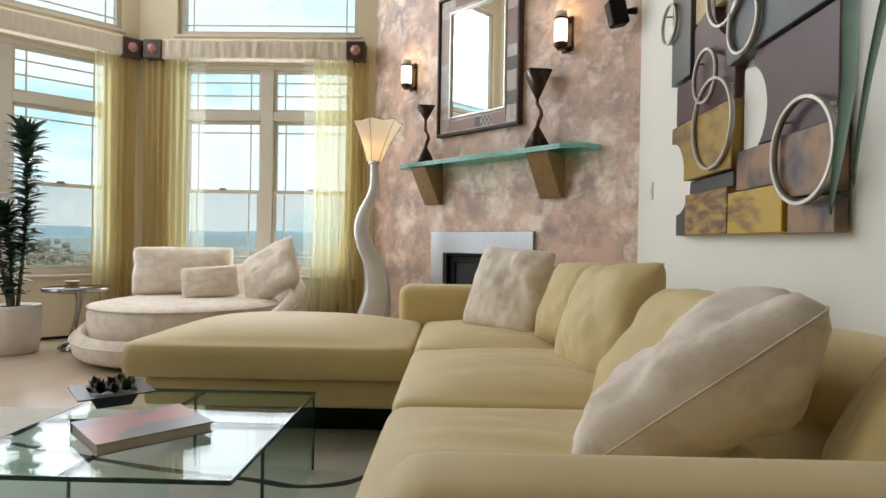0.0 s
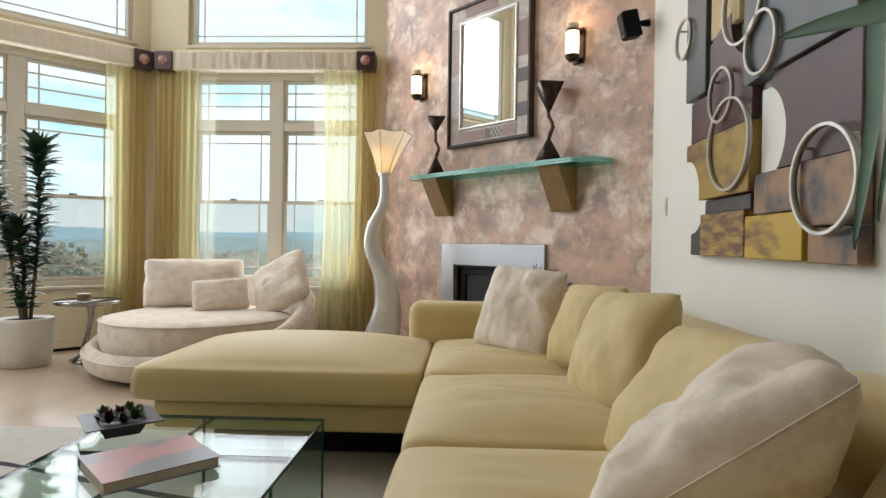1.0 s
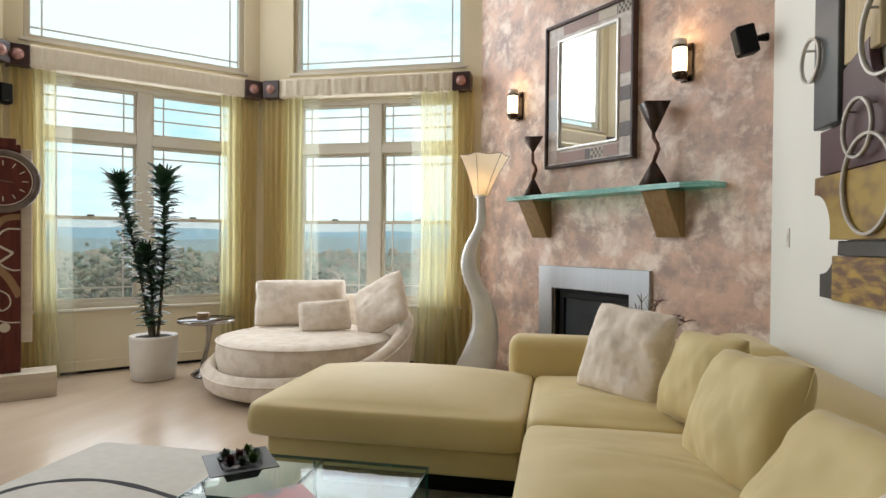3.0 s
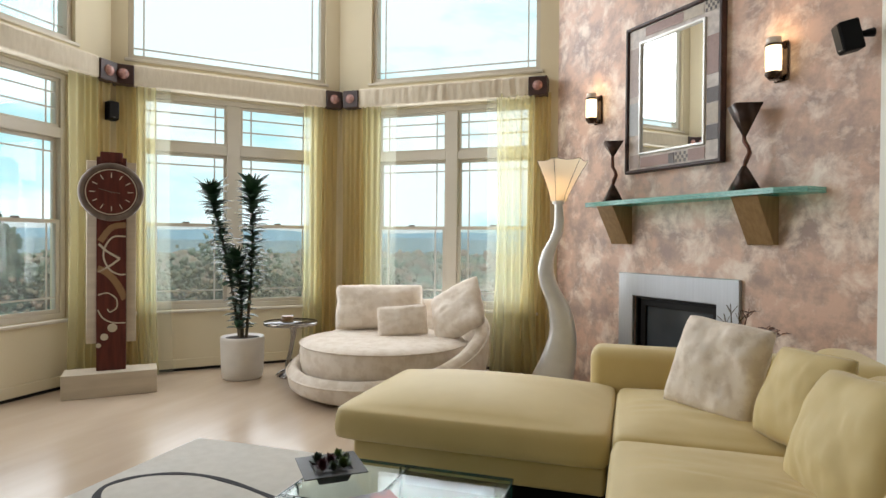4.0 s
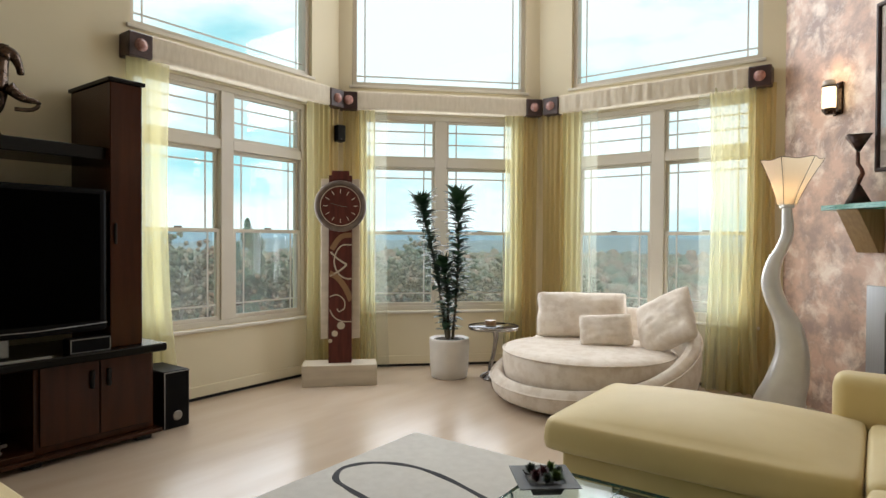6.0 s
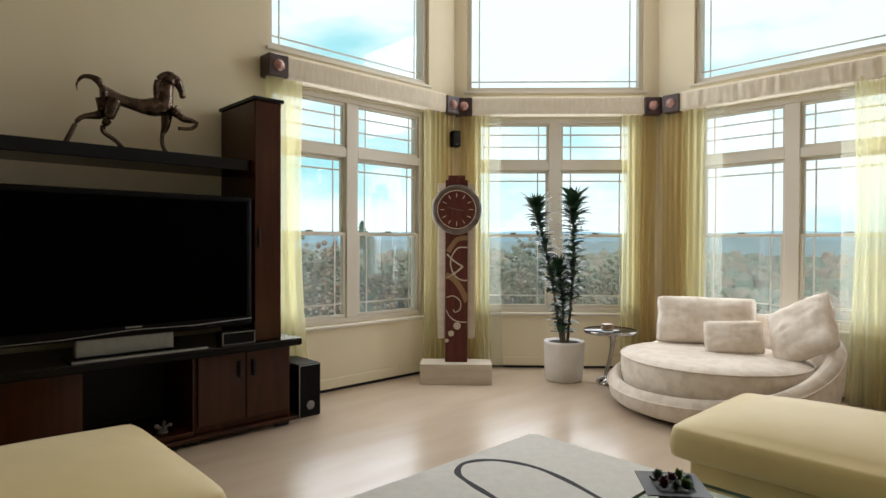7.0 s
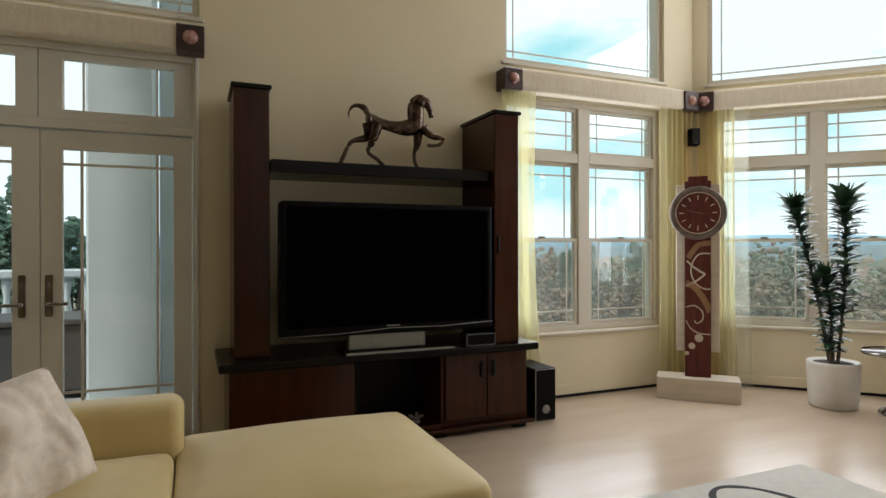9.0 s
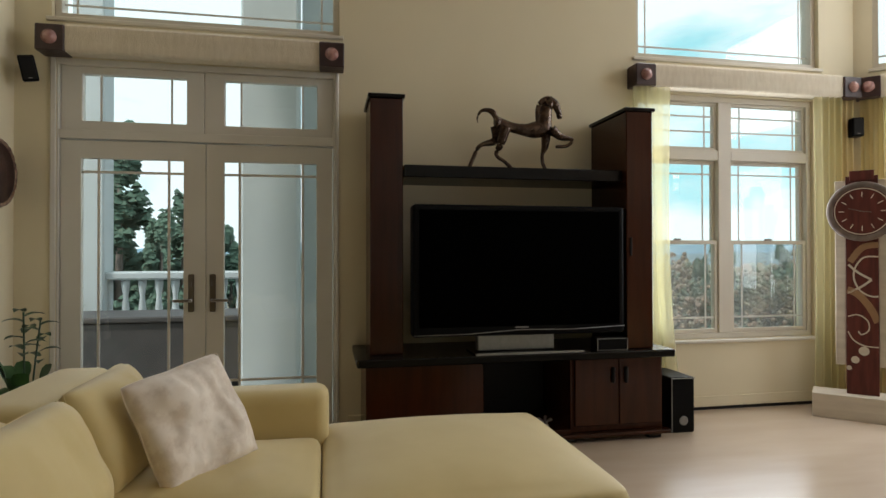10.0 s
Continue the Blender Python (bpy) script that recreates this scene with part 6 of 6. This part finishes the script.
twigs = thing("branch_vase", pose(0.80, 4.50, 0), "dark vase of bare brown branches by the hearth", "ornament")
part("vase", lathe([(0.06, 0.0), (0.085, 0.05), (0.09, 0.20), (0.05, 0.36), (0.035, 0.42), (0.045, 0.45), (0.03, 0.45), (0.025, 0.40), (0.003, 0.39)], 24), M_BRONZE, twigs)
for k, (dx, dy, h) in enumerate(((-0.02, 0.02, 0.86), (0.03, -0.02, 0.82), (-0.06, -0.01, 0.80), (0.16, -0.16, 0.76), (0.07, -0.05, 0.84), (0.20, -0.20, 0.74))):
    bm = tube(smooth_line([(0, 0, 0.40), (dx * 0.4, dy * 0.4, 0.62), (dx, dy, h)], 4), [0.005, 0.005, 0.005, 0.004, 0.004, 0.004, 0.004, 0.003, 0.002], 5)
    for j in range(3):
        a = k * 1.7 + j * 2.1
        tube([(dx * 0.8, dy * 0.8, h - 0.06), (dx + 0.04 * math.cos(a), dy + 0.04 * math.sin(a), h - 0.01)], [0.003, 0.0015], 5, bm)
        if k > 2:
            leaf_mesh(bm, Vector((dx, dy, h - 0.03)), Vector((math.cos(a), math.sin(a), 0.2)), Vector((0, 0, 1)), 0.07, 0.035, 0.3)
    part("branch", bm, M_STEM if k < 3 else M_NECK, twigs)


# ---- outside ----
M_FOREST = surf("forest_canopy", (0.14, 0.20, 0.15), (0.26, 0.19, 0.145), 0.012, 0.95, detail=8, bump=0.6, bump_scale=0.3)
# distance haze is painted into this hill's blue colour and glow
M_HILLHAZE = glow("distant_hill_haze", (0.22, 0.36, 0.46), 0.62)
M_PALE = surf("porch_white", (0.47, 0.51, 0.53), (0.43, 0.47, 0.49), 2, 0.6)
M_STONE = surf("porch_paving", (0.42, 0.41, 0.39), (0.36, 0.35, 0.33), 6, 0.7)
M_BROWNBOX = surf("brown_planter", (0.045, 0.040, 0.040), (0.035, 0.031, 0.031), 8, 0.6)


def terrain(x, y):
    d = math.hypot(x + 2, y - 2)
    return -3.2 - 28 * (1 - math.exp(-max(0, d - 9) / 160)) + 2.0 * noise.noise((x * 0.012, y * 0.012, 0)) * min(1, d / 60)


def ground_at(u, v):
    r = 6 + 2500 * u ** 3
    a = 2 * math.pi * v
    x, y = -2 + r * math.cos(a), 2 + r * math.sin(a)
    return Vector((x, y, terrain(x, y)))


bm = sheet(ground_at, 50, 72)
tagged(link("ground", bm, M_FOREST, smooth=True), "wooded autumn land sloping to the horizon", "ground", kind="structure")


def ridge(name, dist, base, height, seed, colour):
    bm, n = bmesh.new(), 160
    rows = []
    for k in range(n + 1):
        a = radians(30 + 200 * k / n)
        h = height * (0.55 + 0.9 * noise.noise((k * 0.055 + seed, seed, 0)) + 0.15 * noise.noise((k * 0.3, seed, 2)))
        x, y = dist * math.cos(a), dist * math.sin(a)
        rows.append((bm.verts.new((x, y, -60)), bm.verts.new((x, y, base + max(4, h)))))
    for a, b in zip(rows, rows[1:]):
        bm.faces.new((a[0], b[0], b[1], a[1]))
    tagged(link(name, bm, colour), "far hill ridge with haze painted into its blue glow", "hills", kind="structure")


# both ridges glow a flat blue in place of real haze
ridge("backdrop_hills", 2300, 8, 55, 3.0, M_HILLHAZE)
ridge("backdrop_ridge", 1700, -14, 34, 7.0, glow("middle_hill_haze", (0.22, 0.30, 0.34), 0.50))

# woods: many small uneven crowns, too many to count
M_WOOD = surf("autumn_crowns", (0.15, 0.20, 0.145), (0.28, 0.195, 0.145), 0.03, 0.9, lo=0.40, hi=0.60, detail=4)
wr = random.Random(9)
wnode = M_WOOD.node_tree
geo, ramp, mixc = wnode.nodes.new("ShaderNodeNewGeometry"), wnode.nodes.new("ShaderNodeValToRGB"), wnode.nodes.new("ShaderNodeMix")
mixc.data_type = "RGBA"
mixc.inputs["Factor"].default_value = 0.30
ramp.color_ramp.interpolation = "CONSTANT"
# tints differ per crown; all are paled and blued to paint in distance haze
cols = [(0.0, (0.18, 0.235, 0.22)), (0.3, (0.31, 0.28, 0.26)), (0.55, (0.34, 0.26, 0.23)), (0.75, (0.20, 0.26, 0.23)), (0.88, (0.42, 0.33, 0.23)), (0.95, (0.33, 0.31, 0.31))]
ramp.color_ramp.elements[0].position, ramp.color_ramp.elements[0].color = 0.0, (*cols[0][1], 1)
ramp.color_ramp.elements[1].position, ramp.color_ramp.elements[1].color = cols[1][0], (*cols[1][1], 1)
for p, c in cols[2:]:
    e = ramp.color_ramp.elements.new(p)
    e.color = (*c, 1)
bs = wnode.nodes["Principled BSDF"]
old = bs.inputs["Base Color"].links[0].from_socket
wnode.links.new(geo.outputs["Random Per Island"], ramp.inputs["Fac"])
wnode.links.new(old, mixc.inputs["A"])
wnode.links.new(ramp.outputs["Color"], mixc.inputs["B"])
wnode.links.new(mixc.outputs["Result"], bs.inputs["Base Color"])
base = bmesh.new()
bmesh.ops.create_icosphere(base, subdivisions=2, radius=1)
bv = [v.co.copy() for v in base.verts]
bf = [[v.index for v in f.verts] for f in base.faces]
base.free()
verts, faces = [], []
for k in range(9000):
    a = radians(wr.uniform(60, 215))
    d = 22 + 900 * wr.random() ** 1.7
    x, y = -2 + d * math.cos(a), 2 + d * math.sin(a)
    r = wr.uniform(0.7, 1.6) * (1 + d / 160)
    hz = terrain(x, y) + r * 0.7
    o = len(verts)
    for v in bv:
        j = 1 + 0.5 * noise.noise((v.x * 1.6 + k, v.y * 1.6, v.z * 1.6)) + 0.3 * noise.noise((v.x * 4 + k, v.y * 4, v.z * 4))
        verts.append((x + v.x * r * j, y + v.y * r * j, hz + v.z * r * j * 1.25))
    faces += [[o + i for i in f] for f in bf]
me = bpy.data.meshes.new("woods")
me.from_pydata(verts, [], faces)
me.shade_smooth()
me.materials.append(M_WOOD)
tagged(new("woods", me), "autumn woods of russet and green crowns", "woods", kind="stuff")


# single trees near the house
M_NEEDLE = surf("conifer_needles", (0.065, 0.115, 0.085), (0.085, 0.140, 0.10), 1.5, 0.9)
M_BARE = surf("grey_bark", (0.17, 0.145, 0.13), (0.13, 0.11, 0.095), 6, 0.9)
M_RUSSET = surf("russet_leaves", (0.27, 0.19, 0.14), (0.13, 0.175, 0.125), 0.35, 0.9, lo=0.40, hi=0.56)


def conifer(x, y, h, seed, fat=0.2):
    r = random.Random(seed)
    z = terrain(x, y)
    root = thing("conifer", pose(x, y, z), "dark green conifer tree outside the windows", "tree", "conifers")
    part("trunk", tube([(0, 0, 0), (0, 0, h * 0.5), (0, 0, h * 0.97)], [h * 0.02, h * 0.012, h * 0.002], 7), M_BARE, root)
    bm = bmesh.new()
    boughs = [(r.random() ** 0.9, r.uniform(0, 6.28), r.uniform(0.4, 1.35)) for _ in range(int(h * 8))]
    for k in range(5500):
        t, turn, long = r.choice(boughs)
        zz = h * (0.10 + 0.88 * t) + r.gauss(0, 0.012) * h
        reach = (h * fat * (1 - t) ** 1.0 * long + 0.10) * r.uniform(0.25, 1.0)
        a = turn + r.gauss(0, 0.28)
        p = Vector((math.cos(a), math.sin(a), 0))
        sd = Vector((-p.y, p.x, 0))
        b0 = p * reach * 0.72 + Vector((0, 0, zz + reach * 0.22))
        size = h * 0.017 * r.uniform(0.6, 1.3)
        tip = b0 + p * size * 1.6 + Vector((0, 0, size * r.uniform(-0.7, 0.6)))
        w = size * 0.8
        vs = [bm.verts.new(q) for q in (b0, b0.lerp(tip, 0.6) + sd * w, tip, b0.lerp(tip, 0.6) - sd * w, b0.lerp(tip, 0.6) + Vector((0, 0, w * 0.9)))]
        for i, j in ((0, 1), (1, 2), (2, 3), (3, 0)):
            bm.faces.new((vs[i], vs[j], vs[4]))
    part("crown", bm, M_NEEDLE, root)


def broadleaf(x, y, h, seed, clumps=800):
    r = random.Random(seed)
    z = terrain(x, y)
    root = thing("autumn_tree", pose(x, y, z), "thin russet autumn tree outside the windows", "tree", "autumn trees")
    bm = tube([(0, 0, 0), (0.1, 0, h * 0.4), (0, 0.1, h * 0.95)], [h * 0.018, h * 0.012, h * 0.003], 7)
    tips = []
    for k in range(16):
        zz = h * r.uniform(0.3, 0.9)
        a = r.uniform(0, 6.28)
        ln = (h - zz) * 0.5 + h * 0.08
        e = Vector((math.cos(a) * ln, math.sin(a) * ln, zz + ln * 0.8))
        tube([(0, 0, zz), e * 0.5 + Vector((0, 0, zz * 0.5)), e], [h * 0.007, h * 0.004, h * 0.001], 5, bm)
        tips.append((Vector((0, 0, zz)), e))
    part("trunk", bm, M_BARE, root)
    verts, faces = [], []
    for k in range(clumps):
        s, e = r.choice(tips)
        p = s.lerp(e, r.uniform(0.35, 1.1)) + Vector((r.gauss(0, 1), r.gauss(0, 1), r.gauss(0, 1))) * h * 0.055
        size, o = h * r.uniform(0.006, 0.019), len(verts)
        for v in bv:
            verts.append(p + v * size * (1 + 0.7 * noise.noise((v.x * 2 + k, v.y * 2 + seed, v.z * 2))))
        faces += [[o + n for n in f] for f in bf]
    me = bpy.data.meshes.new("crown")
    me.from_pydata(verts, [], faces)
    me.shade_smooth()
    me.materials.append(M_RUSSET)
    new("crown", me).parent = root


for k, (x, y, h) in enumerate(((-20, 15.0, 8.9), (-22, 19.5, 9.2), (-24, 16.9, 8.6), (-21, 17.0, 7.2), (-30, 21, 8.2), (-26, 24, 7.6), (-36, 27, 9.5), (-28, 11.5, 9), (-13, -3.95, 7.9), (-17, -4.3, 6.9), (-16.5, -3.5, 7.4), (-17, -2.55, 6.5), (-19, -3.3, 5.8), (-20, -5.2, 7), (-18, -5.9, 9), (-22, -1.3, 6.4), (-19, -8, 10), (-22, -2.2, 5.6), (-16, -6.8, 9), (-22, -9.5, 11), (-15, -2.9, 5.2), (-15.5, -4.4, 5.6), (-18.5, -3.9, 6.6), (-12.5, -2.3, 5.5), (-12.6, -3.05, 5.9), (-13.4, -1.5, 5.0), (-13.5, -0.6, 5.4), (-13.2, -4.8, 7.4), (-14.5, -2.0, 5.8))):
    conifer(x, y, h * (0.86 if y > 5 else 1.0), 20 + k, 0.27 if y > 5 else 0.20)
for k, (x, y, h) in enumerate(((-20, 12, 6.5), (-25, 15.5, 7.5), (-23, 20, 7), (-29, 24, 7.5), (-20, 17, 6.2), (-26, 28, 7), (-16, 26, 6), (-12, 30, 6), (-17, 22, 7.0), (-15, 20, 6.4), (-13, 23, 6.2), (-18, 15.5, 5.6))):
    broadleaf(x, y, h, 60 + k)

# porch outside the french doors
porch = thing("porch", pose(0, 0, 0), "pale paved porch with a white column and balustrade", "porch", kind="structure")
part("paving", boxes((-8.2, -4.42, -4.5, 1.6, -0.20, -0.03)), M_STONE, porch)
part("column", boxes((-6.15, -5.60, -0.58, -0.06, -0.03, 4.6), bevel=0.02), M_PALE, porch)
part("column", boxes((-7.9, -7.55, -2.75, -2.40, -0.03, 4.6), bevel=0.02), M_PALE, porch)
part("end_wall", boxes((-6.9, -6.2, -0.05, 1.2, -0.03, 4.6), bevel=0.02), M_PALE, porch)
part("handrail", boxes((-7.82, -7.62, -4.4, 1.5, 0.96, 1.06), bevel=0.02), M_PALE, porch)
part("bottom_rail", boxes((-7.80, -7.64, -4.4, 1.5, 0.05, 0.13), bevel=0.01), M_PALE, porch)
one = None
for k in range(30):
    y = -4.3 + k * 0.19
    if one is None:
        one = part("baluster", lathe([(0.05, 0.13), (0.05, 0.17), (0.03, 0.20), (0.062, 0.36), (0.055, 0.50), (0.028, 0.76), (0.045, 0.86), (0.05, 0.90), (0.05, 0.96)], 12), M_PALE, porch)
        one.matrix_basis = pose(-7.72, y, 0)
        base_mesh = one.data
    else:
        b = new("baluster", base_mesh)
        b.parent = porch
        b.matrix_basis = pose(-7.72, y, 0)
planter = thing("outdoor_cabinet", pose(0, 0, 0), "long dark brown cabinet with a lid on the porch", "cabinet")
part("case", boxes((-6.60, -5.92, -3.0, -0.60, 0.05, 0.62), bevel=0.01), M_BROWNBOX, planter)
part("lid", boxes((-6.66, -5.87, -3.05, -0.56, 0.625, 0.68), bevel=0.012), M_BROWNBOX, planter)
for x in (-6.53, -6.0):
    for y in (-2.9, -0.68):
        part("foot", boxes((x - 0.03, x + 0.03, y - 0.03, y + 0.03, -0.03, 0.05)), M_BLACKBASE, planter)
shrub = thing("shrub", pose(-7.2, -2.9, -0.03), "low green shrub by the balustrade", "plant")
bm = bmesh.new()
for k in range(160):
    a, e = rng.uniform(0, 6.28), rng.uniform(0.0, 1.4)
    out = Vector((math.cos(a) * math.cos(e), math.sin(a) * math.cos(e), math.sin(e)))
    leaf_mesh(bm, out * rng.uniform(0.2, 0.55) + Vector((0, 0, 0.25)), out, Vector((0, 0, 1)), 0.12, 0.06, 0.4)
part("foliage", bm, M_LEAF, shrub, smooth=True)
